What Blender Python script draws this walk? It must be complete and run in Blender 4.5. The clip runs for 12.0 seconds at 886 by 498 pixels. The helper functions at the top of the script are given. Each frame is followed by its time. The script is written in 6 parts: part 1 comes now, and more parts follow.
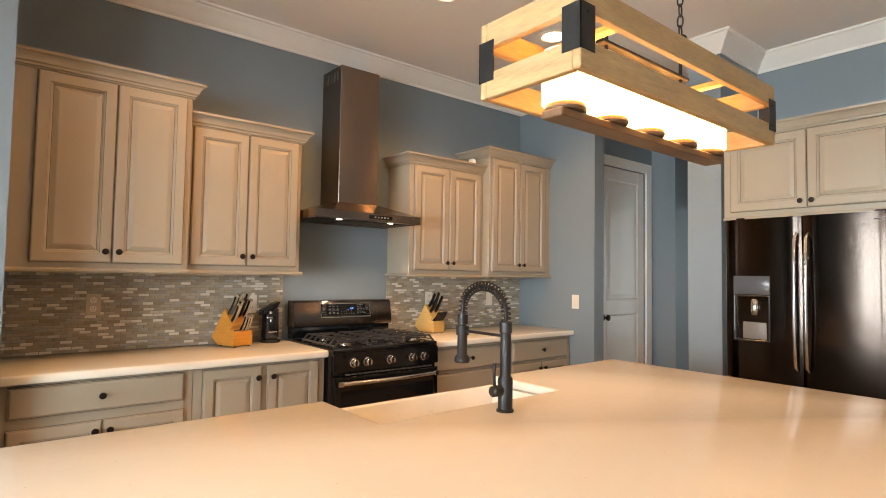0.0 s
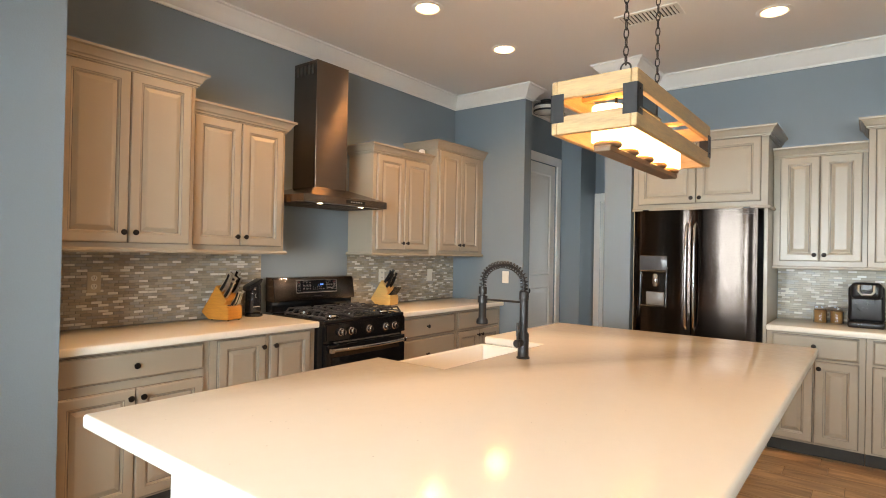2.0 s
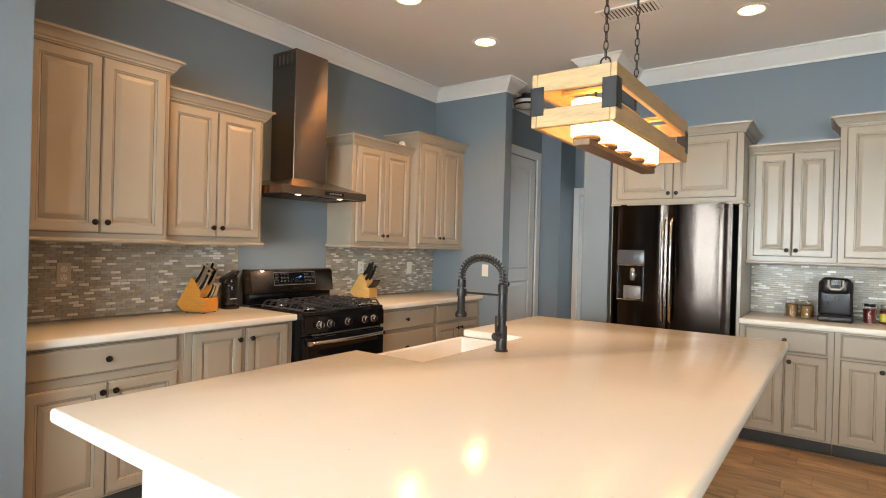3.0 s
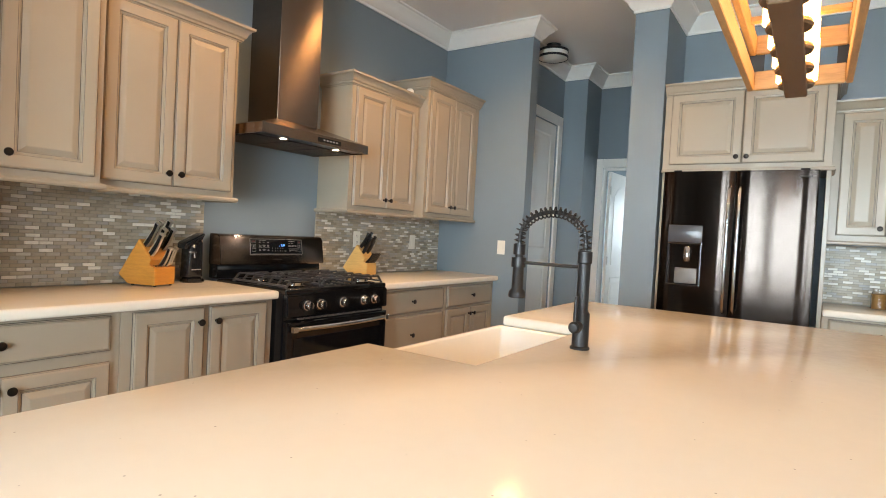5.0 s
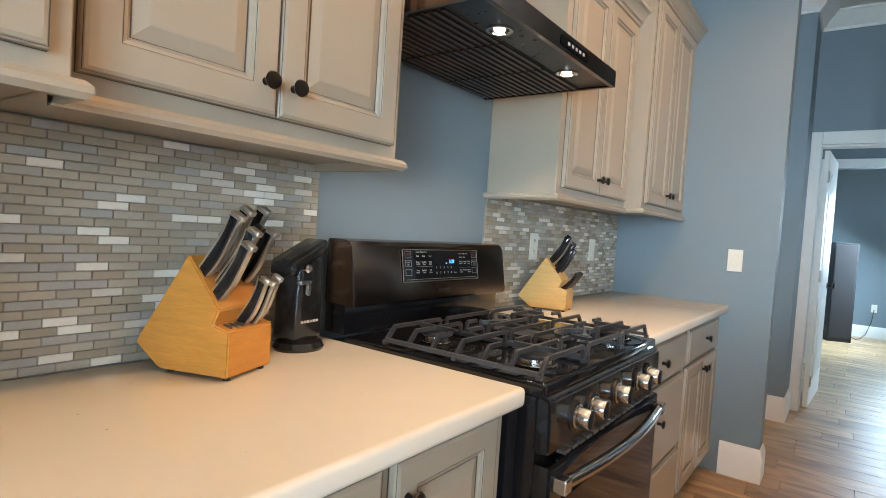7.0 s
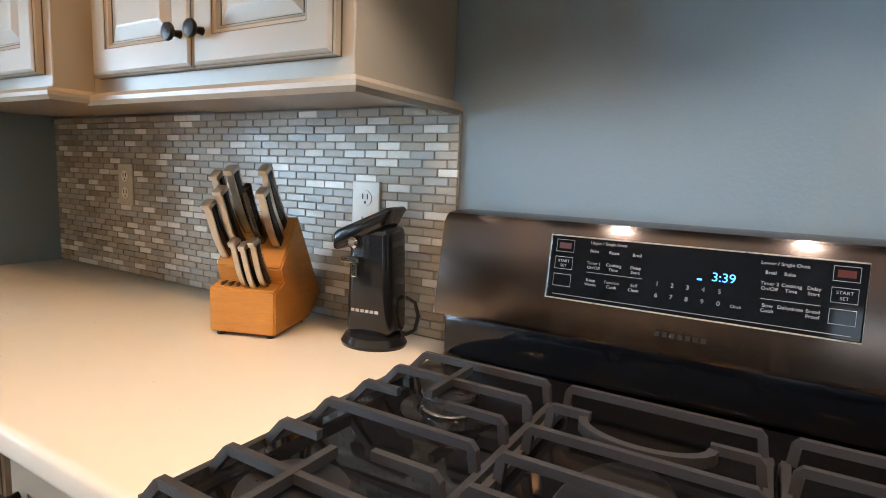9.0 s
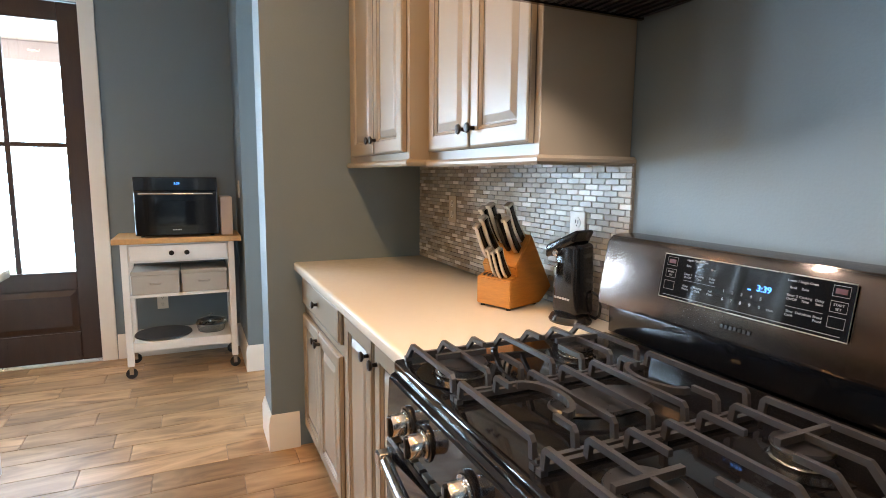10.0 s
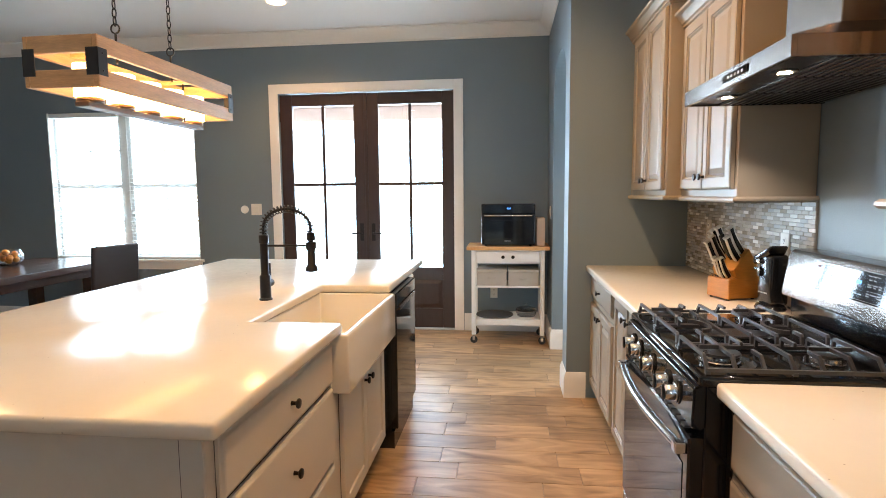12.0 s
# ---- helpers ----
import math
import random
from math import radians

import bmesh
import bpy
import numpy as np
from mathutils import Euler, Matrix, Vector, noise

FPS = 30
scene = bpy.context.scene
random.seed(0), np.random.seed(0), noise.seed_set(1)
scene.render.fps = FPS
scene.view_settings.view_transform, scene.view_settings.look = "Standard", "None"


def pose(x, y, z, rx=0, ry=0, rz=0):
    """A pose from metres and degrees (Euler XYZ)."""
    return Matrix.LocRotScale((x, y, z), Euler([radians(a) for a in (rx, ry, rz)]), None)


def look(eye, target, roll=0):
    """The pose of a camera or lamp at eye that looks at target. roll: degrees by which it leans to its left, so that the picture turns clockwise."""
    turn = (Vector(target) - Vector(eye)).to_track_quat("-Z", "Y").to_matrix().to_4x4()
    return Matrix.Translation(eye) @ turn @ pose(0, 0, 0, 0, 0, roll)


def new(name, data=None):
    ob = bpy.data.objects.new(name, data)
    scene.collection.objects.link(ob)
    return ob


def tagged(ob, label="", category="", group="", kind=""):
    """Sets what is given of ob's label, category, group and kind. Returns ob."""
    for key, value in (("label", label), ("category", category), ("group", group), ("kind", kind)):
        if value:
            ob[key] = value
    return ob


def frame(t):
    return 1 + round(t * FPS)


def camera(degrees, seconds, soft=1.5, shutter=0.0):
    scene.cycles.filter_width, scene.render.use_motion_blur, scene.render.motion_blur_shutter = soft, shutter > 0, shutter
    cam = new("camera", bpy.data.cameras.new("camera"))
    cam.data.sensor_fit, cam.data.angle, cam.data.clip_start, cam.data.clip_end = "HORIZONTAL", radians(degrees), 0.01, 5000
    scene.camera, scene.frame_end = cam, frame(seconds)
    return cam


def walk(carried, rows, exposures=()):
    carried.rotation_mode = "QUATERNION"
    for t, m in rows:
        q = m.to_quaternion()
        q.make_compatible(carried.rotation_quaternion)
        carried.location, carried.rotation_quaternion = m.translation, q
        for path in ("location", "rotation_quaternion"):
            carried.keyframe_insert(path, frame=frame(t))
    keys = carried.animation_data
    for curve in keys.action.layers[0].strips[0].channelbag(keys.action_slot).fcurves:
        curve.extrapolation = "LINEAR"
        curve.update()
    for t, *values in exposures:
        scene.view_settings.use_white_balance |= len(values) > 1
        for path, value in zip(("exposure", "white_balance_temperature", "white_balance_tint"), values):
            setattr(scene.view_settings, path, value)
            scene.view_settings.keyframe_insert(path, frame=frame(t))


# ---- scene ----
cam = camera(77.5, 12.0, soft=0.95)
PATH = [
    (0, (-1.924, -3.618, 1.374), (-0.664, -2.067, 1.466), 0.9),
    (0.5, (-2.321, -3.534, 1.369), (-0.923, -2.106, 1.439), 0.8),
    (1, (-2.565, -3.523, 1.367), (-1.085, -2.179, 1.414), 0.8),
    (1.5, (-2.703, -3.509, 1.378), (-1.167, -2.229, 1.408), 0.9),
    (2, (-2.76, -3.527, 1.381), (-1.181, -2.3, 1.397), 1.1),
    (2.5, (-2.776, -3.535, 1.379), (-1.169, -2.345, 1.383), 1.3),
    (3, (-2.749, -3.526, 1.379), (-1.127, -2.356, 1.372), 1.5),
    (3.2, (-2.727, -3.516, 1.377), (-1.101, -2.35, 1.366), 1.6),
    (4.8, (-2.307, -3.051, 1.279), (-0.649, -1.933, 1.234), 2.9),
    (5, (-2.215, -2.875, 1.247), (-0.558, -1.757, 1.192), 3.1),
    (5.5, (-2.017, -2.412, 1.201), (-0.366, -1.284, 1.14), 3.3),
    (6, (-1.889, -1.861, 1.194), (-0.226, -0.751, 1.142), 3.3),
    (6.5, (-1.679, -1.437, 1.221), (-0.005, -0.343, 1.159), 3.9),
    (6.7, (-1.575, -1.301, 1.224), (0.102, -0.212, 1.162), 3.7),
    (7.5, (-0.97, -1.005, 1.228), (0.365, 0.48, 1.105), 4.6),
    (8.3, (-0.344, -0.783, 1.229), (0.419, 1.053, 1.016), 5.3),
    (8.4, (-0.267, -0.774, 1.227), (0.286, 1.135, 1.001), 4.9),
    (8.5, (-0.199, -0.776, 1.222), (0.031, 1.198, 0.993), 4.6),
    (8.7, (-0.09, -0.818, 1.226), (-0.401, 1.14, 0.96), 3.8),
    (8.8, (-0.033, -0.849, 1.225), (-0.56, 1.061, 0.953), 3.5),
    (9, (0.123, -0.927, 1.24), (-0.883, 0.781, 0.975), 2.3),
    (9.5, (0.449, -0.973, 1.295), (-1.143, 0.203, 1.006), 0.7),
    (10, (0.74, -1.071, 1.322), (-1.065, -0.251, 1.06), 0.5),
    (10.5, (1.083, -1.168, 1.354), (-0.851, -0.717, 1.119), -0.2),
    (11, (1.392, -1.204, 1.376), (-0.595, -1.128, 1.159), -0.6),
    (11.5, (1.701, -1.258, 1.385), (-0.286, -1.358, 1.177), -0.4),
    (12, (1.858, -1.182, 1.396), (-0.119, -1.408, 1.198), -0.5),
]
walk(cam, [(t, look(eye, target, roll)) for t, eye, target, roll in PATH],
     [(0.0, -0.1, 10600, 30), (3.0, -0.2, 10000, 28), (5.0, -0.12, 9200, 25), (5.5, -0.05, 8700, 22), (6.5, 0.0, 8100, 20), (8.5, 0.0, 6700, 14), (9.0, 0.15, 7200, 19), (9.5, 0.18, 7600, 22), (12.0, 0.25, 7700, 22)])

# ---- world, daylight, lamps, exposure ----
world = bpy.data.worlds.new("world")
scene.world = world
world.use_nodes = True
_nt = world.node_tree
_sky = _nt.nodes.new("ShaderNodeTexSky")
_sky.sky_type = "NISHITA"
_sky.sun_disc = False
_sky.sun_elevation = radians(48)
_sky.sun_rotation = radians(150)
_nt.links.new(_sky.outputs[0], _nt.nodes["Background"].inputs[0])
_nt.nodes["Background"].inputs[1].default_value = 0.12


def lamp(name, kind, where, power, colour, size=0.1, size_y=None, aim=None, spot=None):
    data = bpy.data.lights.new(name, kind)
    data.energy, data.color = power, colour
    if kind == "AREA":
        data.size = size
        if size_y:
            data.shape, data.size_y = "RECTANGLE", size_y
    elif kind == "SUN":
        data.angle = size
    else:
        data.shadow_soft_size = size
    if spot:
        data.spot_size, data.spot_blend = radians(spot), 0.6
    ob = new(name, data)
    ob.matrix_world = look(where, aim) if aim else Matrix.Translation(where)
    return ob


WARM, DAY = (1.0, 0.62, 0.27), (0.43, 0.73, 1.0)
lamp("sun", "SUN", (-20, -14, 20), 3.0, (1.0, 0.95, 0.88), radians(0.5), aim=(-14.8, -4.9, 8.3))
lamp("garden_daylight", "AREA", (-9.6, -4.0, 2.2), 11200, DAY, 15.0, 5.0, aim=(0, -4.0, 2.2))
# added daylight at an assumed south window, out of view
lamp("assumed_south_daylight", "AREA", (1.6, -8.18, 1.5), 10, DAY, 1.3, 1.5, aim=(1.6, 0, 1.5))
lamp("pantry_daylight", "AREA", (-3.90, 0.9, 1.5), 110, DAY, 1.2, 1.6, aim=(0, 0.9, 1.5))
lamp("study_daylight", "AREA", (8.0, -2.12, 1.45), 260, DAY, 1.1, 1.4, aim=(6.9, -0.4, -0.7))
lamp("passage_daylight", "AREA", (5.0, -2.40, 1.4), 34, DAY, 0.95, 1.5, aim=(4.9, 0, 1.0))
# the two cans at y -4.9 are assumed lights, out of view
CANS = ((0.08, -1.15), (1.01, -1.18), (1.45, -3.0), (-2.81, -3.12), (-0.85, -1.15), (-1.4, -4.9), (0.6, -4.9))
for cx, cy in CANS:
    lamp("can_lamp", "SPOT", (cx, cy, 2.985), 16 if cy < -4 else 9 if cx > 1.4 else 45, WARM, 0.05, aim=(cx, cy, 0), spot=146)
for hx in (-0.20, 0.20):
    lamp("hood_lamp", "SPOT", (hx, -0.42, 1.712), 9.0, (1.0, 0.96, 0.90), 0.015, aim=(hx, -0.30, 0.9), spot=104)
PENDANT_BULBS = [(-0.886 + 0.178 * i, -2.792, 1.83) for i in range(5)]
for p in PENDANT_BULBS:
    lamp("candle_bulb_lamp", "POINT", p, 5, (1.0, 0.62, 0.27), 0.055)

# ---- materials ----


def mat(name, colour, rough=0.5, metal=0.0, vary=0.06, scale=6.0, fine=80.0, bump=0.05, stretch=(1, 1, 1),
        emit=None, power=0.0, coat=0.0, transmission=0.0, island=False, per_object=0.0, dist=0.002, spec=0.5):
    """Principled material with noise at two scales in colour, roughness and relief."""
    m = bpy.data.materials.new(name)
    m.use_nodes = True
    n, l = m.node_tree.nodes, m.node_tree.links
    b = n["Principled BSDF"]
    b.inputs["Roughness"].default_value = rough
    b.inputs["Metallic"].default_value = metal
    b.inputs["Coat Weight"].default_value = coat
    b.inputs["Transmission Weight"].default_value = transmission
    b.inputs["Specular IOR Level"].default_value = spec
    b.inputs["Base Color"].default_value = (*colour, 1)
    if emit:
        b.inputs["Emission Color"].default_value = (*emit, 1)
        b.inputs["Emission Strength"].default_value = power
    if not vary and not bump:
        return m
    tc = n.new("ShaderNodeTexCoord")
    mp = n.new("ShaderNodeMapping")
    mp.inputs["Scale"].default_value = stretch
    l.new(tc.outputs["Object"], mp.inputs[0])
    big, small = n.new("ShaderNodeTexNoise"), n.new("ShaderNodeTexNoise")
    big.inputs["Scale"].default_value, small.inputs["Scale"].default_value = scale, fine
    big.inputs["Detail"].default_value, small.inputs["Detail"].default_value = 4, 3
    l.new(mp.outputs[0], big.inputs["Vector"])
    l.new(mp.outputs[0], small.inputs["Vector"])
    mixed = n.new("ShaderNodeMath")
    mixed.operation = "MULTIPLY_ADD"
    mixed.inputs[1].default_value = 0.45
    l.new(small.outputs[0], mixed.inputs[0])
    half = n.new("ShaderNodeMath")
    half.operation = "MULTIPLY"
    half.inputs[1].default_value = 0.55
    l.new(big.outputs[0], half.inputs[0])
    l.new(half.outputs[0], mixed.inputs[2])
    source = mixed.outputs[0]
    if island or per_object:
        rnd = n.new("ShaderNodeNewGeometry") if island else n.new("ShaderNodeObjectInfo")
        add = n.new("ShaderNodeMath")
        add.operation = "MULTIPLY_ADD"
        add.inputs[1].default_value = per_object or 0.5
        l.new(rnd.outputs["Random Per Island" if island else "Random"], add.inputs[0])
        off = n.new("ShaderNodeMath")
        off.operation = "SUBTRACT"
        off.inputs[1].default_value = (per_object or 0.5) / 2
        l.new(source, off.inputs[0])
        l.new(off.outputs[0], add.inputs[2])
        source = add.outputs[0]
    ramp = n.new("ShaderNodeMapRange")
    ramp.inputs[1].default_value, ramp.inputs[2].default_value = 0.25, 0.75
    ramp.inputs[3].default_value, ramp.inputs[4].default_value = 1 - vary, 1 + vary
    l.new(source, ramp.inputs[0])
    mul = n.new("ShaderNodeVectorMath")
    mul.operation = "SCALE"
    mul.inputs[0].default_value = colour
    l.new(ramp.outputs[0], mul.inputs["Scale"])
    l.new(mul.outputs[0], b.inputs["Base Color"])
    rr = n.new("ShaderNodeMapRange")
    rr.inputs[1].default_value, rr.inputs[2].default_value = 0.3, 0.7
    rr.inputs[3].default_value, rr.inputs[4].default_value = max(0.02, rough * 0.85), min(1, rough * 1.15)
    l.new(mixed.outputs[0], rr.inputs[0])
    l.new(rr.outputs[0], b.inputs["Roughness"])
    if bump:
        bp = n.new("ShaderNodeBump")
        bp.inputs["Strength"].default_value = bump
        bp.inputs["Distance"].default_value = dist
        l.new(small.outputs[0], bp.inputs["Height"])
        l.new(bp.outputs[0], b.inputs["Normal"])
    return m


def mottled(m, colour, amount, scale):
    """Broad, faint unevenness in a painted colour."""
    n, l = m.node_tree.nodes, m.node_tree.links
    tc, ns, r, sc = n.new("ShaderNodeTexCoord"), n.new("ShaderNodeTexNoise"), n.new("ShaderNodeMapRange"), n.new("ShaderNodeVectorMath")
    ns.inputs["Scale"].default_value, ns.inputs["Detail"].default_value = scale, 2
    r.inputs[3].default_value, r.inputs[4].default_value = 1 - amount * 2, 1 + amount * 2
    sc.operation = "SCALE"
    sc.inputs[0].default_value = colour
    l.new(tc.outputs["Object"], ns.inputs["Vector"])
    l.new(ns.outputs[0], r.inputs[0])
    l.new(r.outputs[0], sc.inputs["Scale"])
    l.new(sc.outputs[0], n["Principled BSDF"].inputs["Base Color"])


def brushed(m, axis, turn, amount):
    """Give a brushed metal reflections drawn out across its grain."""
    n, l = m.node_tree.nodes, m.node_tree.links
    t = n.new("ShaderNodeTangent")
    t.direction_type, t.axis = "RADIAL", axis
    b = n["Principled BSDF"]
    l.new(t.outputs[0], b.inputs["Tangent"])
    b.inputs["Anisotropic"].default_value = amount
    b.inputs["Anisotropic Rotation"].default_value = turn


M_WALL = mat("blue_grey_wall_paint", (0.163, 0.211, 0.239), 0.55, vary=0.05, scale=1.5, fine=160, bump=0.25)
M_CEIL = mat("ceiling_paint", (0.80, 0.78, 0.75), 0.8, vary=0.03, scale=1.2, fine=120, bump=0.3)
M_TRIM = mat("white_trim_paint", (0.78, 0.76, 0.72), 0.35, vary=0.03, scale=3, fine=25, bump=0.0)
M_CAB = mat("greige_cabinet_paint", (0.345, 0.286, 0.220), 0.26, vary=0, bump=0)
mottled(M_CAB, (0.345, 0.286, 0.220), 0.05, 2.2)
M_CABI = mat("pale_island_paint", (0.62, 0.58, 0.51), 0.35, vary=0.04, scale=3, fine=25, bump=0.0)
# antique glaze in the grooves, and painted shadow lines round the fronts
M_GLAZE_SHADE = mat("brown_glaze_and_edge_shade", (0.050, 0.036, 0.027), 0.5, vary=0.4, scale=9, fine=60, bump=0)
M_KNOB = mat("oil_rubbed_bronze", (0.018, 0.014, 0.012), 0.35, 0.7, vary=0.2, scale=30, fine=200)
M_BLACK = mat("matt_black_metal", (0.015, 0.014, 0.014), 0.42, 0.4, vary=0.15, scale=20, fine=200)
M_STEEL = mat("black_stainless", (0.235, 0.178, 0.148), 0.20, 1.0, vary=0.06, scale=3, fine=60, bump=0.0, stretch=(1, 1, 14))
brushed(M_STEEL, "Z", 0.25, 0.9)
M_FRIDGE = mat("dark_black_stainless", (0.058, 0.044, 0.038), 0.15, 1.0, vary=0.05, scale=0.9, fine=2.6, bump=0.08, stretch=(1, 7, 0.25), dist=0.02)
brushed(M_FRIDGE, "Z", 0.25, 0.7)
M_STEELH = mat("brushed_black_stainless", (0.165, 0.132, 0.116), 0.19, 1.0, vary=0, bump=0)
brushed(M_STEELH, "X", 0.0, 0.95)
# steel of the hood's underside, darkened to stand for the shade there
M_BAFFLE = mat("shaded_baffle_steel", (0.055, 0.046, 0.042), 0.30, 1.0, vary=0.08, scale=6, fine=60, bump=0.02)
M_CHROME = mat("polished_steel", (0.62, 0.60, 0.58), 0.16, 1.0, vary=0.04, scale=8, fine=90, bump=0.01)
M_ENAMEL = mat("black_enamel", (0.006, 0.006, 0.007), 0.06, 0.0, vary=0.1, scale=10, fine=150, bump=0.0)
M_RISER = mat("satin_black_enamel", (0.006, 0.006, 0.007), 0.14, 0.0, vary=0.1, scale=10, fine=150, bump=0, spec=0.35)
M_GLASSB = mat("dark_oven_glass", (0.006, 0.006, 0.007), 0.05, 0.0, vary=0, bump=0, spec=0.4)
M_IRON = mat("cast_iron", (0.036, 0.036, 0.039), 0.34, 0.0, vary=0.2, scale=20, fine=300, bump=0.15)
M_CAP = mat("burner_cap_enamel", (0.016, 0.016, 0.018), 0.30, vary=0.15, scale=20, fine=200, bump=0.05)
M_SINK = mat("white_fireclay", (0.80, 0.77, 0.70), 0.12, vary=0.02, scale=2, fine=40, bump=0.01, coat=0.3)
M_OUTLET = mat("outlet_plastic", (0.72, 0.68, 0.60), 0.4, vary=0.02, bump=0)
M_ALMOND = mat("almond_plastic", (0.50, 0.42, 0.31), 0.4, vary=0.02, bump=0)
M_BLOCK = mat("oiled_maple", (0.51, 0.205, 0.040), 0.34, vary=0.22, scale=7, fine=40, bump=0.05, stretch=(1, 1, 9))
M_BLOCK2 = mat("light_beech", (0.62, 0.37, 0.13), 0.4, vary=0.18, scale=7, fine=40, bump=0.05, stretch=(1, 1, 9))
M_WOOD = mat("weathered_pine", (0.40, 0.235, 0.11), 0.55, vary=0.35, scale=5, fine=28, bump=0.35, stretch=(1.2, 9, 9))
# pine darkened for candle bar and cups, shaded against the glow behind
M_WOODSHADE = mat("backlit_shaded_pine", (0.12, 0.062, 0.030), 0.5, vary=0.3, scale=5, fine=28, bump=0.2, stretch=(1.2, 9, 9))
M_WOODE = mat("weathered_pine_end", (0.40, 0.235, 0.11), 0.55, vary=0.35, scale=5, fine=28, bump=0.35, stretch=(9, 1.2, 9))
M_CARTTOP = mat("butcher_block", (0.56, 0.31, 0.13), 0.4, vary=0.2, scale=6, fine=50, bump=0.05, stretch=(9, 1, 9))
M_DARKWOOD = mat("mahogany_door", (0.035, 0.016, 0.011), 0.32, vary=0.3, scale=4, fine=40, bump=0.1, stretch=(8, 8, 1))
M_TABLE = mat("dark_table_wood", (0.045, 0.018, 0.011), 0.25, vary=0.3, scale=4, fine=40, bump=0.08, stretch=(8, 1, 8))
M_LEATHER = mat("dark_leather", (0.025, 0.022, 0.024), 0.45, vary=0.15, scale=6, fine=160, bump=0.25)
M_PLASTIC = mat("black_plastic", (0.012, 0.012, 0.013), 0.16, vary=0.1, scale=12, fine=200, bump=0.0)
M_BULB = mat("lit_candle_glass", (1, 0.8, 0.5), 0.4, vary=0, bump=0, emit=(1.0, 0.66, 0.28), power=18)
M_SLEEVE = mat("lit_frosted_glass", (1, 0.85, 0.6), 0.6, vary=0, bump=0, emit=(1.0, 0.74, 0.40), power=4)
M_CAN = mat("lit_can_lens", (1, 0.9, 0.8), 0.4, vary=0, bump=0, emit=(1.0, 0.78, 0.52), power=9)
M_HOODL = mat("lit_hood_lens", (1, 0.9, 0.8), 0.3, vary=0, bump=0, emit=(1.0, 0.92, 0.8), power=36)
M_CLOCK = mat("blue_clock_digits", (0.02, 0.1, 0.4), 0.4, vary=0, bump=0, emit=(0.04, 0.32, 1.0), power=3.2)
M_PRINT = mat("pale_panel_print", (0.30, 0.30, 0.30), 0.5, vary=0, bump=0)
M_RED = mat("red_panel_print", (0.06, 0.004, 0.003), 0.5, vary=0, bump=0)
M_GROUT = mat("grey_grout", (0.25, 0.215, 0.17), 0.85, vary=0.1, scale=20, fine=300, bump=0.2)
M_FGROUT = mat("tan_floor_grout", (0.33, 0.25, 0.17), 0.85, vary=0.1, scale=10, fine=200, bump=0.2)
M_BOX = mat("grey_storage_fabric", (0.40, 0.37, 0.33), 0.85, vary=0.1, scale=10, fine=300, bump=0.3)
M_CARTW = mat("white_cart_paint", (0.76, 0.75, 0.73), 0.4, vary=0.03, bump=0.03)
M_SATIN = mat("satin_black_plastic", (0.007, 0.007, 0.008), 0.30, vary=0.1, scale=8, fine=60, bump=0, spec=0.35)
M_DULL = mat("dull_dispenser_plate", (0.15, 0.135, 0.12), 0.30, vary=0.05, bump=0)
M_PANEL = mat("slate_dispenser_panel", (0.055, 0.058, 0.064), 0.22, vary=0.04, bump=0)
M_RUBBER = mat("black_rubber", (0.02, 0.02, 0.02), 0.7, vary=0.1, bump=0.05)
M_PATIO = mat("patio_concrete", (0.45, 0.43, 0.40), 0.85, vary=0.12, scale=1.5, fine=60, bump=0.2)
M_GRASS = mat("lawn", (0.09, 0.15, 0.04), 0.9, vary=0.3, scale=0.8, fine=40, bump=0.4)
M_PORCH = mat("porch_cedar", (0.52, 0.36, 0.30), 0.6, vary=0.2, scale=3, fine=30, bump=0.1)
M_LEAF = mat("shrub_leaf", (0.05, 0.11, 0.05), 0.6, vary=0.3, scale=8, fine=60, bump=0)
M_SPEAKER = mat("dark_speaker_finish", (0.009, 0.010, 0.014), 0.5, vary=0.1, scale=8, fine=120, bump=0.03)
M_BLIND = mat("white_blind_slat", (0.78, 0.77, 0.74), 0.5, vary=0.02, bump=0)
M_GLASS = mat("clear_glass", (1, 1, 1), 0.02, vary=0, bump=0, transmission=1.0)
M_COIN = mat("orange_fruit", (0.75, 0.25, 0.03), 0.5, vary=0.25, scale=12, fine=100, bump=0.1)
M_JAR = mat("amber_contents", (0.55, 0.27, 0.08), 0.5, vary=0.25, scale=30, fine=160, bump=0.2)
M_JAM = mat("red_preserve", (0.30, 0.025, 0.02), 0.3, vary=0.25, scale=30, fine=160, bump=0.05)
M_LABELY = mat("yellow_green_label", (0.45, 0.42, 0.08), 0.6, vary=0.1, bump=0)
M_SILVER = mat("satin_silver", (0.62, 0.60, 0.56), 0.3, 1.0, vary=0.05, bump=0.01)
M_CERAMIC = mat("white_ceramic", (0.80, 0.78, 0.74), 0.3, vary=0.03, bump=0.02)
# near-black colour that stands for the shade in slots, gaps and toe kicks
M_GAP_SHADE = mat("shadow_gap_backing", (0.05, 0.045, 0.04), 0.9, vary=0.05, bump=0)


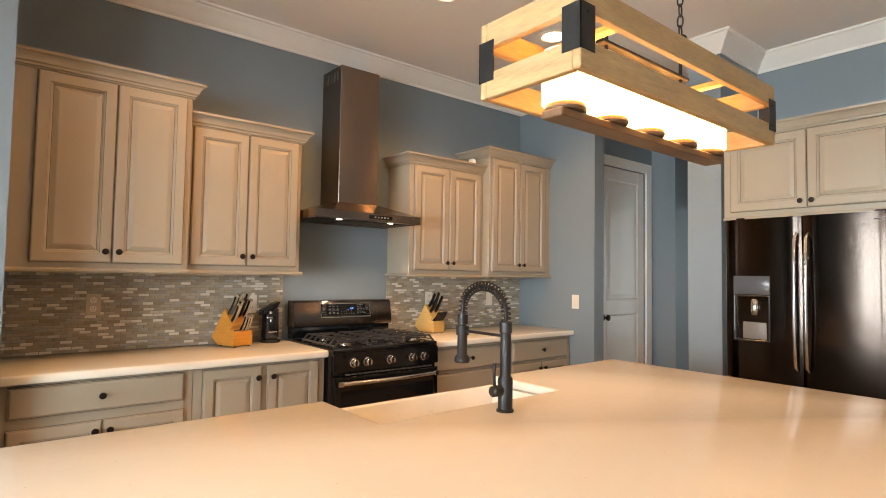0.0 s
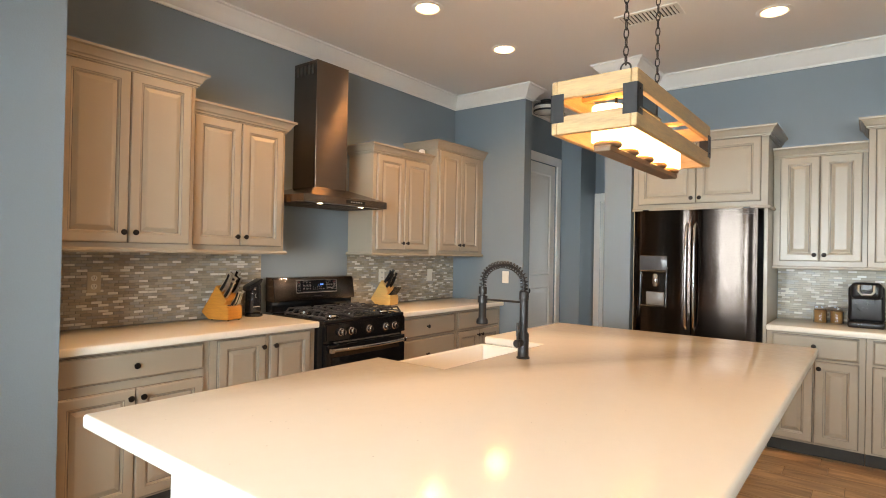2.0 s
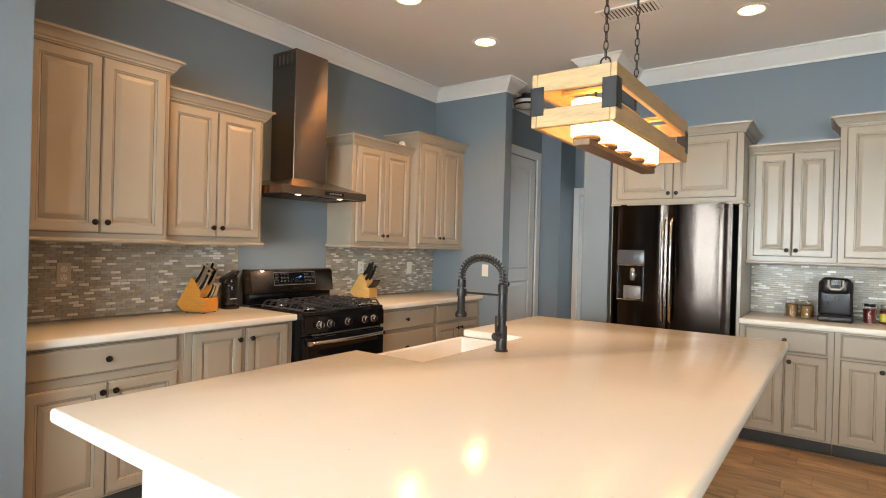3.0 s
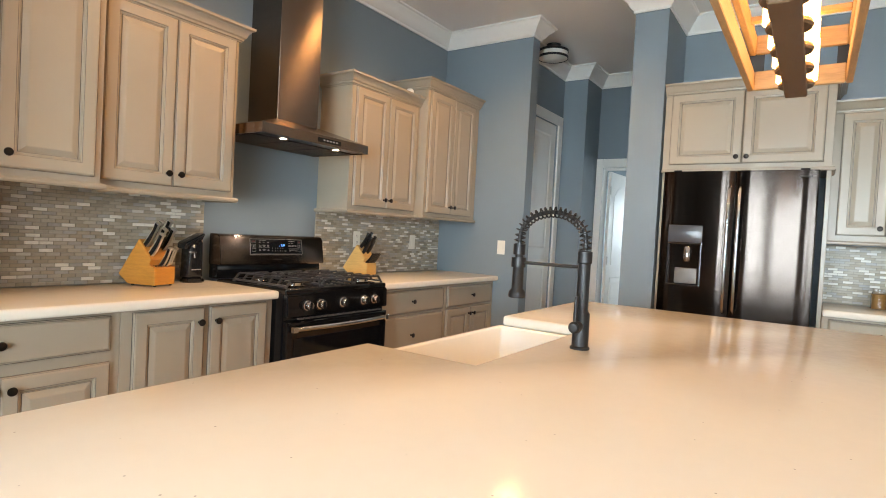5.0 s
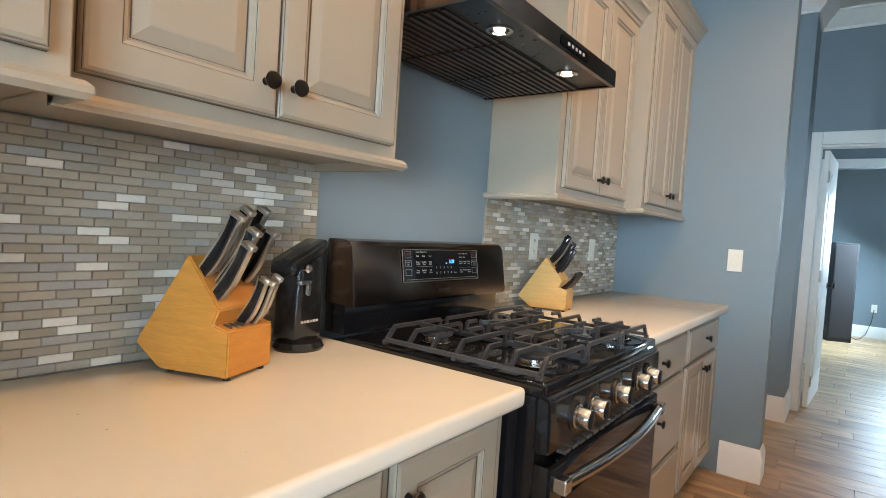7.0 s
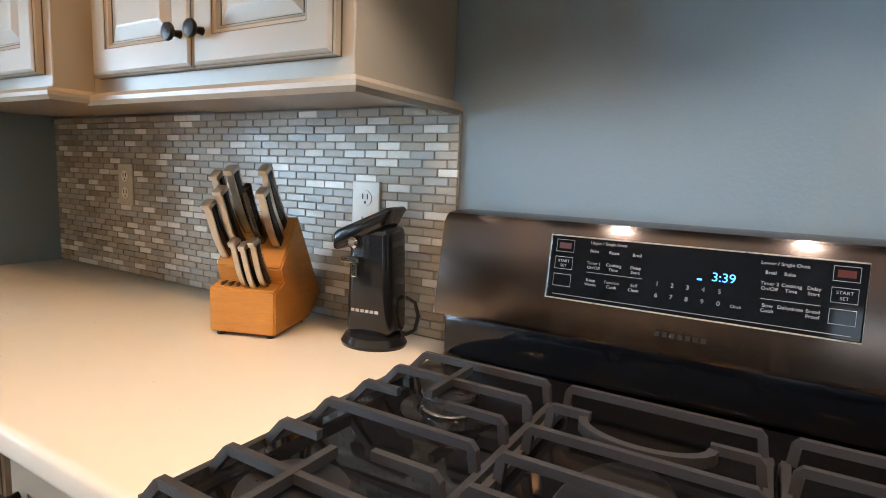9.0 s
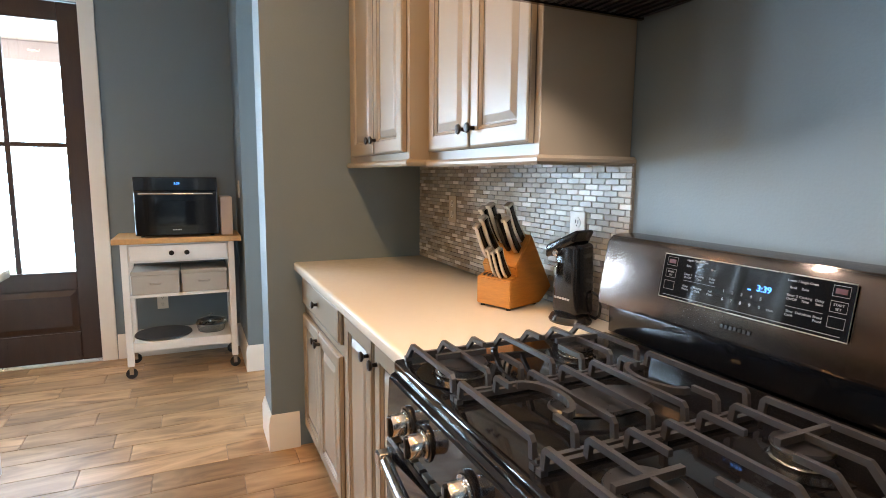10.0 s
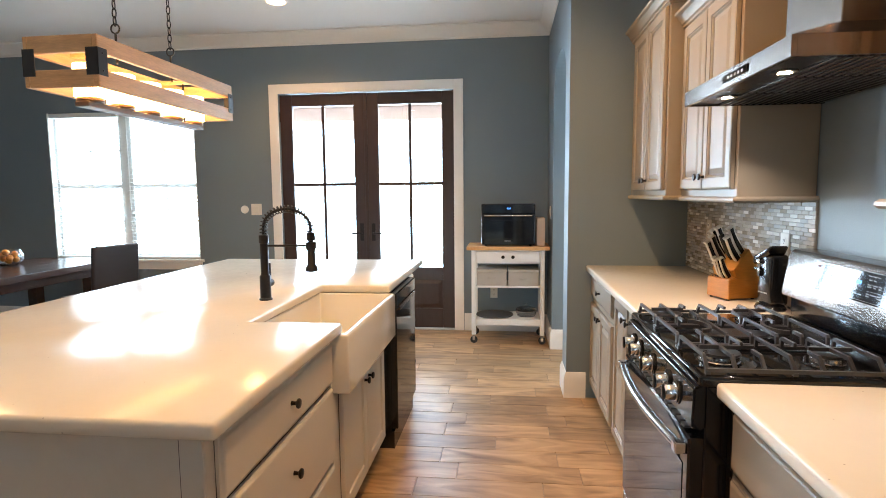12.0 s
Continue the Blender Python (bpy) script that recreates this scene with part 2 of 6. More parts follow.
def quartz():
    m = mat("white_quartz", (0.73, 0.69, 0.60), 0.15, vary=0.02, scale=1.5, fine=30, bump=0.0, spec=0.22)
    n, l = m.node_tree.nodes, m.node_tree.links
    b = n["Principled BSDF"]
    tc = n.new("ShaderNodeTexCoord")
    v = n.new("ShaderNodeTexVoronoi")
    v.inputs["Scale"].default_value = 34
    l.new(tc.outputs["Object"], v.inputs["Vector"])
    r = n.new("ShaderNodeMapRange")
    r.inputs[1].default_value, r.inputs[2].default_value = 0.05, 0.075
    r.inputs[3].default_value, r.inputs[4].default_value = 0.55, 1.0
    l.new(v.outputs["Distance"], r.inputs[0])
    sel = n.new("ShaderNodeMath")
    sel.operation = "LESS_THAN"
    sel.inputs[1].default_value = 0.80
    sep = n.new("ShaderNodeSeparateColor")
    l.new(v.outputs["Color"], sep.inputs[0])
    l.new(sep.outputs[0], sel.inputs[0])
    mx = n.new("ShaderNodeMath")
    mx.operation = "MAXIMUM"
    l.new(r.outputs[0], mx.inputs[0])
    l.new(sel.outputs[0], mx.inputs[1])
    old = b.inputs["Base Color"].links[0].from_socket
    sc = n.new("ShaderNodeVectorMath")
    sc.operation = "SCALE"
    l.new(old, sc.inputs[0])
    l.new(mx.outputs[0], sc.inputs["Scale"])
    l.new(sc.outputs[0], b.inputs["Base Color"])
    return m


M_QUARTZ = quartz()


def plank_material(name, island):
    """Wood-look porcelain plank: brown grain along the plank, with a tone of its own for each piece."""
    m = bpy.data.materials.new(name)
    m.use_nodes = True
    n, l = m.node_tree.nodes, m.node_tree.links
    b = n["Principled BSDF"]
    tc, mp = n.new("ShaderNodeTexCoord"), n.new("ShaderNodeMapping")
    rnd = n.new("ShaderNodeNewGeometry") if island else n.new("ShaderNodeObjectInfo")
    out = rnd.outputs["Random Per Island" if island else "Random"]
    comb = n.new("ShaderNodeCombineXYZ")
    shift = n.new("ShaderNodeMath")
    shift.operation = "MULTIPLY"
    shift.inputs[1].default_value = 37.0
    l.new(out, shift.inputs[0])
    l.new(shift.outputs[0], comb.inputs[0])
    l.new(shift.outputs[0], comb.inputs[1])
    mp.inputs["Scale"].default_value = (5.0, 1.2, 1)
    l.new(tc.outputs["Object"], mp.inputs[0])
    l.new(comb.outputs[0], mp.inputs["Location"])
    g = n.new("ShaderNodeTexNoise")
    g.inputs["Scale"].default_value, g.inputs["Detail"].default_value, g.inputs["Distortion"].default_value = 2.2, 8, 1.2
    l.new(mp.outputs[0], g.inputs["Vector"])
    cr = n.new("ShaderNodeValToRGB")
    e = cr.color_ramp.elements
    e[0].position, e[0].color = 0.28, (0.20, 0.118, 0.060, 1)
    e[1].position, e[1].color = 0.74, (0.62, 0.41, 0.235, 1)
    mid = e.new(0.5)
    mid.color = (0.44, 0.275, 0.150, 1)
    l.new(g.outputs[0], cr.inputs[0])
    tone = n.new("ShaderNodeMapRange")
    tone.inputs[3].default_value, tone.inputs[4].default_value = 0.80, 1.20
    l.new(out, tone.inputs[0])
    sc = n.new("ShaderNodeVectorMath")
    sc.operation = "SCALE"
    l.new(cr.outputs[0], sc.inputs[0])
    l.new(tone.outputs[0], sc.inputs["Scale"])
    l.new(sc.outputs[0], b.inputs["Base Color"])
    rr = n.new("ShaderNodeMapRange")
    rr.inputs[3].default_value, rr.inputs[4].default_value = 0.26, 0.48
    l.new(g.outputs[0], rr.inputs[0])
    l.new(rr.outputs[0], b.inputs["Roughness"])
    bp = n.new("ShaderNodeBump")
    bp.inputs["Strength"].default_value, bp.inputs["Distance"].default_value = 0.25, 0.002
    l.new(g.outputs[0], bp.inputs["Height"])
    l.new(bp.outputs[0], b.inputs["Normal"])
    return m


M_PLANK, M_PLANKI = plank_material("wood_look_plank", False), plank_material("wood_look_plank_far", True)


def mosaic_material(name, island):
    """Strip mosaic: grey glass, taupe stone and a few pale strips, one tone for each piece."""
    m = bpy.data.materials.new(name)
    m.use_nodes = True
    n, l = m.node_tree.nodes, m.node_tree.links
    b = n["Principled BSDF"]
    rnd = n.new("ShaderNodeNewGeometry") if island else n.new("ShaderNodeObjectInfo")
    out = rnd.outputs["Random Per Island" if island else "Random"]
    cr = n.new("ShaderNodeValToRGB")
    cr.color_ramp.interpolation = "CONSTANT"
    e = cr.color_ramp.elements
    tones = ((0.0, (0.330, 0.275, 0.208)), (0.20, (0.375, 0.315, 0.240)), (0.38, (0.305, 0.258, 0.200)), (0.52, (0.395, 0.340, 0.270)),
             (0.66, (0.335, 0.312, 0.280)), (0.82, (0.70, 0.66, 0.59)), (0.95, (0.56, 0.52, 0.46)))
    e[0].position, e[0].color = 0, (*tones[0][1], 1)
    e[1].position, e[1].color = tones[1][0], (*tones[1][1], 1)
    for pos, c in tones[2:]:
        x = e.new(pos)
        x.color = (*c, 1)
    l.new(out, cr.inputs[0])
    tc, ns = n.new("ShaderNodeTexCoord"), n.new("ShaderNodeTexNoise")
    ns.inputs["Scale"].default_value = 60
    l.new(tc.outputs["Object"], ns.inputs["Vector"])
    tone = n.new("ShaderNodeMapRange")
    tone.inputs[3].default_value, tone.inputs[4].default_value = 0.86, 1.14
    l.new(ns.outputs[0], tone.inputs[0])
    sc = n.new("ShaderNodeVectorMath")
    sc.operation = "SCALE"
    l.new(cr.outputs[0], sc.inputs[0])
    l.new(tone.outputs[0], sc.inputs["Scale"])
    l.new(sc.outputs[0], b.inputs["Base Color"])
    g = n.new("ShaderNodeMath")
    g.operation = "FRACT"
    k = n.new("ShaderNodeMath")
    k.operation = "MULTIPLY"
    k.inputs[1].default_value = 7.3
    l.new(out, k.inputs[0])
    l.new(k.outputs[0], g.inputs[0])
    rr = n.new("ShaderNodeMapRange")
    rr.inputs[3].default_value, rr.inputs[4].default_value = 0.16, 0.48
    l.new(g.outputs[0], rr.inputs[0])
    l.new(rr.outputs[0], b.inputs["Roughness"])
    return m


M_MOSAIC, M_MOSAICI = mosaic_material("strip_mosaic", False), mosaic_material("strip_mosaic_far", True)

# ---- mesh helpers ----


def box(x0, y0, z0, x1, y1, z1, bevel=0.0, seg=2):
    bm = bmesh.new()
    bmesh.ops.create_cube(bm, size=1)
    for v in bm.verts:
        v.co = (x0 + (v.co.x + 0.5) * (x1 - x0), y0 + (v.co.y + 0.5) * (y1 - y0), z0 + (v.co.z + 0.5) * (z1 - z0))
    if bevel:
        bmesh.ops.bevel(bm, geom=bm.edges[:], offset=bevel, segments=seg, profile=0.5, affect="EDGES")
    return bm


def join(*bms):
    out = bms[0]
    for b in bms[1:]:
        tmp = bpy.data.meshes.new("tmp")
        b.to_mesh(tmp)
        b.free()
        out.from_mesh(tmp)
        bpy.data.meshes.remove(tmp)
    return out


def moved(bm, m):
    bmesh.ops.transform(bm, matrix=m, verts=bm.verts)
    return bm


def turned(profile, seg=20, m=None):
    """Solid of revolution about z from (radius, z) pairs."""
    bm = bmesh.new()
    rings = []
    for r, z in profile:
        if r < 1e-5:
            rings.append([bm.verts.new((0, 0, z))])
        else:
            rings.append([bm.verts.new((r * math.cos(2 * math.pi * i / seg), r * math.sin(2 * math.pi * i / seg), z)) for i in range(seg)])
    for a, b in zip(rings, rings[1:]):
        for i in range(seg):
            j = (i + 1) % seg
            if len(a) == 1 and len(b) > 1:
                bm.faces.new((a[0], b[j], b[i]))
            elif len(b) == 1 and len(a) > 1:
                bm.faces.new((a[i], a[j], b[0]))
            elif len(a) > 1:
                bm.faces.new((a[i], a[j], b[j], b[i]))
    first, last = rings[0], rings[-1]
    if len(first) > 1 and len(last) > 1:
        for i in range(seg):
            j = (i + 1) % seg
            bm.faces.new((last[i], last[j], first[j], first[i]))
    else:
        for ring in (first, last):
            if len(ring) > 1:
                bm.faces.new(ring)
    bmesh.ops.recalc_face_normals(bm, faces=bm.faces)
    return moved(bm, m) if m else bm


def tube(points, r, seg=8, closed=False):
    """Round bar along points."""
    bm = bmesh.new()
    pts = [Vector(p) for p in points]
    n = len(pts)
    up = Vector((0.123, 0.271, 0.955))
    rings = []
    for i, p in enumerate(pts):
        a = pts[(i - 1) % n] if (closed or i) else pts[0]
        b = pts[(i + 1) % n] if (closed or i < n - 1) else pts[-1]
        t = (b - a).normalized()
        s = t.cross(up)
        if s.length < 0.1:
            s = t.cross(Vector((1, 0, 0)))
        s.normalize()
        up = s.cross(t).normalized()
        rings.append([bm.verts.new(p + r * (math.cos(2 * math.pi * k / seg) * s + math.sin(2 * math.pi * k / seg) * up)) for k in range(seg)])
    for i in range(n if closed else n - 1):
        a, b = rings[i], rings[(i + 1) % n]
        for k in range(seg):
            bm.faces.new((a[k], a[(k + 1) % seg], b[(k + 1) % seg], b[k]))
    if not closed:
        bm.faces.new(rings[0][::-1])
        bm.faces.new(rings[-1])
    bmesh.ops.recalc_face_normals(bm, faces=bm.faces)
    return bm


def bar(points, w, h):
    """Square bar with its top along points, w wide, h deep, upright section."""
    bm = bmesh.new()
    rings = []
    pts = [Vector(p) for p in points]
    for i, p in enumerate(pts):
        t = (pts[min(i + 1, len(pts) - 1)] - pts[max(i - 1, 0)])
        flat = Vector((t.x, t.y, 0))
        flat = flat.normalized() if flat.length > 1e-4 else Vector((1, 0, 0))
        s = Vector((-flat.y, flat.x, 0)) * w / 2
        nrm = t.normalized().cross(s.normalized())
        nrm = -nrm if nrm.z < 0 else nrm
        rings.append([bm.verts.new(p + s), bm.verts.new(p - s), bm.verts.new(p - s - nrm * h), bm.verts.new(p + s - nrm * h)])
    for a, b in zip(rings, rings[1:]):
        for k in range(4):
            bm.faces.new((a[k], a[(k + 1) % 4], b[(k + 1) % 4], b[k]))
    bm.faces.new(rings[0][::-1])
    bm.faces.new(rings[-1])
    bmesh.ops.recalc_face_normals(bm, faces=bm.faces)
    return bm


def prism(outline, y0, y1):
    """Outline of (x, z) points pulled from y0 to y1."""
    bm = bmesh.new()
    a = [bm.verts.new((x, y0, z)) for x, z in outline]
    b = [bm.verts.new((x, y1, z)) for x, z in outline]
    bm.faces.new(a)
    bm.faces.new(b[::-1])
    for i in range(len(a)):
        j = (i + 1) % len(a)
        bm.faces.new((a[i], b[i], b[j], a[j]))
    bmesh.ops.recalc_face_normals(bm, faces=bm.faces)
    return bm


def rings(x0, z0, x1, z1, steps, back=0.0):
    """Rectangular panel facing -y: steps of (inset, y) from the outer edge to the middle, closed behind at y=back."""
    bm = bmesh.new()
    loops = []
    for ins, y in [(0, back)] + list(steps):
        loops.append([bm.verts.new(p) for p in ((x0 + ins, y, z0 + ins), (x1 - ins, y, z0 + ins), (x1 - ins, y, z1 - ins), (x0 + ins, y, z1 - ins))])
    bm.faces.new(loops[0])
    for a, b in zip(loops, loops[1:]):
        for k in range(4):
            bm.faces.new((a[k], a[(k + 1) % 4], b[(k + 1) % 4], b[k]))
    bm.faces.new(loops[-1])
    bmesh.ops.recalc_face_normals(bm, faces=bm.faces)
    return bm


def sweep(path, profile, closed=False):
    """Moulding: profile of (out, z) carried along a path of (x, y), with mitred corners; out is to the right of the way."""
    bm = bmesh.new()
    pts = [Vector((p[0], p[1])) for p in path]
    n = len(pts)
    loops = []
    for i, p in enumerate(pts):
        d0 = (p - pts[i - 1]).normalized() if (i or closed) else None
        d1 = (pts[(i + 1) % n] - p).normalized() if (i < n - 1 or closed) else None
        d0, d1 = d0 or d1, d1 or d0
        n0, n1 = Vector((d0.y, -d0.x)), Vector((d1.y, -d1.x))
        k = (n0 + n1).normalized()
        k = k / max(0.3, k.dot(n0))
        loops.append([bm.verts.new((p.x + k.x * o, p.y + k.y * o, z)) for o, z in profile])
    m = len(profile)
    for i in range(n if closed else n - 1):
        a, b = loops[i], loops[(i + 1) % n]
        for j in range(m):
            bm.faces.new((a[j], b[j], b[(j + 1) % m], a[(j + 1) % m]))
    if not closed:
        bm.faces.new(loops[0])
        bm.faces.new(loops[-1][::-1])
    bmesh.ops.recalc_face_normals(bm, faces=bm.faces)
    return bm


def mesh_of(name, bm, material, smooth=None):
    me = bpy.data.meshes.new(name)
    bm.to_mesh(me)
    bm.free()
    me.materials.append(material)
    if smooth:
        me.polygons.foreach_set("use_smooth", [True] * len(me.polygons))
        me.set_sharp_from_angle(angle=radians(smooth))
    return me


def part(name, bm, material, parent, label="", smooth=None, at=None):
    ob = new(name, mesh_of(name, bm, material, smooth))
    ob.parent = parent
    if at:
        ob.matrix_basis = at
    return tagged(ob, label=label)


def thing(name, m, label, category, group=""):
    ob = new(name)
    ob.matrix_basis = m
    ob.empty_display_size = 0.05
    return tagged(ob, label=label, category=category, group=group)


def solid(name, bm, material, label, category, smooth=None, m=None, group="", kind=""):
    ob = new(name, mesh_of(name, bm, material, smooth))
    if m:
        ob.matrix_basis = m
    return tagged(ob, label=label, category=category, group=group, kind=kind)


def structure(name, bm, material, label, category, smooth=None):
    return solid(name, bm, material, label, category, smooth, kind="structure")


def lettering(name, text, size, material, parent, m, extrude=0.0006):
    cu = bpy.data.curves.new(name, "FONT")
    cu.body, cu.size, cu.align_x, cu.align_y, cu.extrude = text, size, "CENTER", "CENTER", extrude
    ob = bpy.data.objects.new(name, cu)
    me = bpy.data.meshes.new_from_object(ob)
    bpy.data.objects.remove(ob)
    me.materials.clear()
    me.materials.append(material)
    ob = new(name, me)
    ob.parent = parent
    ob.matrix_basis = m
    return ob


# ---- the shell of the rooms ----
XW, XE, H = -1.89, 1.95, 3.03       # stove wall ends, ceiling height
XD, XF, YS = -3.71, 2.45, -8.0      # door wall, fridge wall, south wall


def wall_x(name, x, t, y0, y1, holes=(), z1=H, label="painted blue-grey wall", material=M_WALL):
    """Wall along y at x, thickness t, with holes (y0, y1, z0, z1)."""
    bms, ys = [], y0
    for a, b, za, zb in sorted(holes):
        bms.append(box(x, ys, 0, x + t, a, z1))
        if za > 0:
            bms.append(box(x, a, 0, x + t, b, za))
        if zb < z1:
            bms.append(box(x, a, zb, x + t, b, z1))
        ys = b
    bms.append(box(x, ys, 0, x + t, y1, z1))
    return structure(name, join(*bms), material, label, "wall")


def wall_y(name, y, t, x0, x1, holes=(), z1=H, label="painted blue-grey wall", material=M_WALL):
    bms, xs = [], x0
    for a, b, za, zb in sorted(holes):
        bms.append(box(xs, y, 0, a, y + t, z1))
        if za > 0:
            bms.append(box(a, y, 0, b, y + t, za))
        if zb < z1:
            bms.append(box(a, y, zb, b, y + t, z1))
        xs = b
    bms.append(box(xs, y, 0, x1, y + t, z1))
    return structure(name, join(*bms), material, label, "wall")


wall_y("wall_north", 0.0, 0.15, XW - 0.01, XE + 0.01, label="blue-grey painted wall behind the range and cabinets")
wall_x("wall_wing_west", XW - 0.16, 0.16, -0.77, 0.0, label="blue-grey wing wall at the end of the counter")
wall_x("wall_wing_east", XE, 0.13, -0.85, 0.0, label="blue-grey wing wall with a light switch")
wall_x("wall_west", XD - 0.16, 0.16, YS, 2.0, holes=((-3.51, -1.70, 0.0, 2.43), (-6.13, -4.44, 0.72, 2.30), (0.4, 1.4, 0.8, 2.2)),
       label="blue-grey wall with double patio doors and window")
wall_x("wall_east", XF, 0.15, YS, -1.93, label="blue-grey wall behind fridge and coffee counter")
wall_y("wall_south", YS - 0.15, 0.15, XD - 0.16, XF + 0.15, holes=((0.95, 2.25, 0.7, 2.3),), label="blue-grey wall of the living side")
structure("wall_fridge_stub", box(1.85, -1.93, 0, 2.45, -1.70, H), M_WALL, "blue-grey stub wall beside the fridge", "wall")
structure("wall_hall_south", box(2.45, -1.93, 0, 3.70, -1.80, H), M_WALL, "blue-grey wall of the short hall", "wall")
wall_y("wall_hall_north", -0.60, 0.13, XE + 0.13, 3.27, holes=((2.40, 3.14, 0, 2.42),), label="blue-grey hall wall with white door")
structure("wall_hall_block", box(3.27, -0.85, 0, 3.86, -0.47, H), M_WALL, "blue-grey corner block of the hall", "wall")
wall_x("wall_hall_end", 3.70, 0.13, -1.93, -0.85, holes=((-1.68, -0.92, 0, 2.05),), label="blue-grey hall end wall over an open doorway")
# the passage and the study beyond
wall_y("wall_passage_north", -0.62, 0.12, 3.86, 5.95, z1=2.75, label="blue-grey passage wall")
wall_y("wall_passage_south", -2.30, 0.12, 3.70, 5.95, holes=((4.5, 5.5, 0.6, 2.2),), z1=2.75, label="blue-grey passage wall")
wall_x("wall_study_west", 5.95, 0.12, -4.0, 0.6, holes=((-1.80, -0.86, 0, 2.16),), z1=2.75, label="blue-grey wall with cased opening to the study")
wall_x("wall_study_east", 9.20, 0.12, -4.0, 0.6, z1=2.75, label="blue-grey study wall")
wall_y("wall_study_north", -0.58, 0.12, 6.07, 9.20, z1=2.75, label="blue-grey study wall")
wall_y("wall_study_south", -2.06, 0.12, 6.07, 9.20, holes=((7.4, 8.6, 0.7, 2.2),), z1=2.75, label="blue-grey study wall with window")
structure("ceiling_passage", box(3.83, -4.0, 2.75, 9.35, 0.75, 2.85), M_CEIL, "flat painted passage ceiling", "ceiling")
# pantry passage behind the arch
wall_y("wall_pantry_north", 2.0, 0.12, XD, XW, label="pale pantry wall", material=M_TRIM)
wall_x("wall_pantry_east", XW - 0.16, 0.12, 0.0, 2.0, label="pale pantry wall", material=M_TRIM)


def arch_wall():
    """South face wall of the pantry passage with a round-shouldered arch."""
    x0, x1, xa, xb, spring, top = XD, XW - 0.16, -3.08, -2.14, 2.22, 2.48
    cx, half = (xa + xb) / 2, (xb - xa) / 2
    pts = [(xa, spring)]
    for i in range(1, 24):
        a = math.pi - math.pi * i / 24
        pts.append((cx + half * math.cos(a), spring + (top - spring) * math.sin(a)))
    pts.append((xb, spring))
    bms = [box(x0, -0.77, 0, xa, -0.63, H), box(xb, -0.77, 0, x1, -0.63, H)]
    for (ax, az), (bx, bz) in zip(pts, pts[1:]):
        bms.append(prism([(ax, az), (bx, bz), (bx, H), (ax, H)], -0.77, -0.63))
    bm = join(*bms)
    bmesh.ops.remove_doubles(bm, verts=bm.verts, dist=0.0005)
    structure("wall_arch", bm, M_WALL, "blue-grey wall with an arched opening", "wall")


arch_wall()
structure("ceiling", box(XD - 0.2, YS - 0.2, H, 3.90, 2.15, H + 0.12), M_CEIL, "off-white painted ceiling", "ceiling")
structure("floor", box(XD - 0.16, YS - 0.15, -0.10, 9.35, 2.15, -0.008), M_FGROUT, "grout bed under wood-look floor planks", "floor")
structure("ground", box(-120, -120, -0.6, -3.87, 120, -0.15), M_GRASS, "lawn beyond the patio", "ground")
structure("patio", box(-8.2, -9.5, -0.149, -3.872, 2.5, -0.03), M_PATIO, "pale concrete porch slab", "patio")

CROWN = [(0.0, H - 0.125), (0.012, H - 0.125), (0.014, H - 0.108), (0.030, H - 0.095), (0.052, H - 0.060), (0.082, H - 0.034), (0.090, H - 0.018), (0.105, H - 0.012), (0.105, H - 0.0), (0.0, H - 0.0)]
BASE = [(0.0, 0.0), (0.016, 0.0), (0.016, 0.135), (0.012, 0.150), (0.009, 0.165), (0.004, 0.178), (0.0, 0.178)]
structure("trim_crown_kitchen", sweep([(XF, YS), (XF, -1.93), (1.85, -1.93), (1.85, -1.70), (2.45, -1.70), (2.45, -1.80), (3.70, -1.80), (3.70, -0.85), (3.27, -0.85), (3.27, -0.60),
           (XE + 0.13, -0.60), (XE + 0.13, -0.85), (XE, -0.85), (XE, 0), (XW, 0), (XW, -0.77), (XD, -0.77), (XD, YS)][::-1], CROWN), M_TRIM, "white crown moulding round the ceiling", "moulding", 30)
for k, path in enumerate(([(XF, YS), (XF, -4.7)], [(2.45, -1.80), (2.45, -1.70), (1.85, -1.70), (1.85, -1.93)], [(3.70, -1.80), (2.45, -1.80)], [(3.27, -0.60), (3.27, -0.85), (3.70, -0.85)],
                          [(XE + 0.13, -0.60), (XE + 0.13, -0.85), (XE, -0.85), (XE, -0.66)], [(XW, -0.64), (XW, -0.77), (-2.14, -0.77), (-2.14, -0.63)],
                          [(-3.08, -0.63), (-3.08, -0.77), (XD, -0.77), (XD, -1.60)], [(XD, -3.62), (XD, YS)], [(9.20, -2.06), (9.20, -0.58)][::-1], [(9.20, -0.58), (6.07, -0.58)][::-1])):
    p = path[::-1] if k in (0, 4, 5, 6, 7) else path
    structure("baseboard_%d" % (k + 1), sweep(p, BASE), M_TRIM, "tall white baseboard with moulded top", "baseboard", 30)

# ---- cabinets ----
KNOB = mesh_of("knob", turned([(0.0, -0.001), (0.0075, -0.001), (0.0065, 0.004), (0.0055, 0.011), (0.007, 0.015), (0.0145, 0.019), (0.0160, 0.0225), (0.0140, 0.0265), (0.008, 0.0285), (0, 0.029)], 16, pose(0, 0, 0, 90)), M_KNOB, 40)
CAB_CROWN = [(0, -0.035), (0.007, -0.035), (0.009, -0.028), (0.016, -0.026), (0.018, -0.016), (0.026, -0.010), (0.032, 0.006), (0.046, 0.024), (0.058, 0.030), (0.060, 0.042), (0, 0.042)]
RAIL = [(0, 0.004), (0.012, 0.004), (0.020, -0.004), (0.020, -0.012), (0.013, -0.020), (0, -0.020)]


def knob_on(parent, x, y, z):
    ob = new("knob", KNOB)
    ob.parent = parent
    ob.matrix_basis = pose(x, y, z)
    return tagged(ob, label="dark bronze round knob")


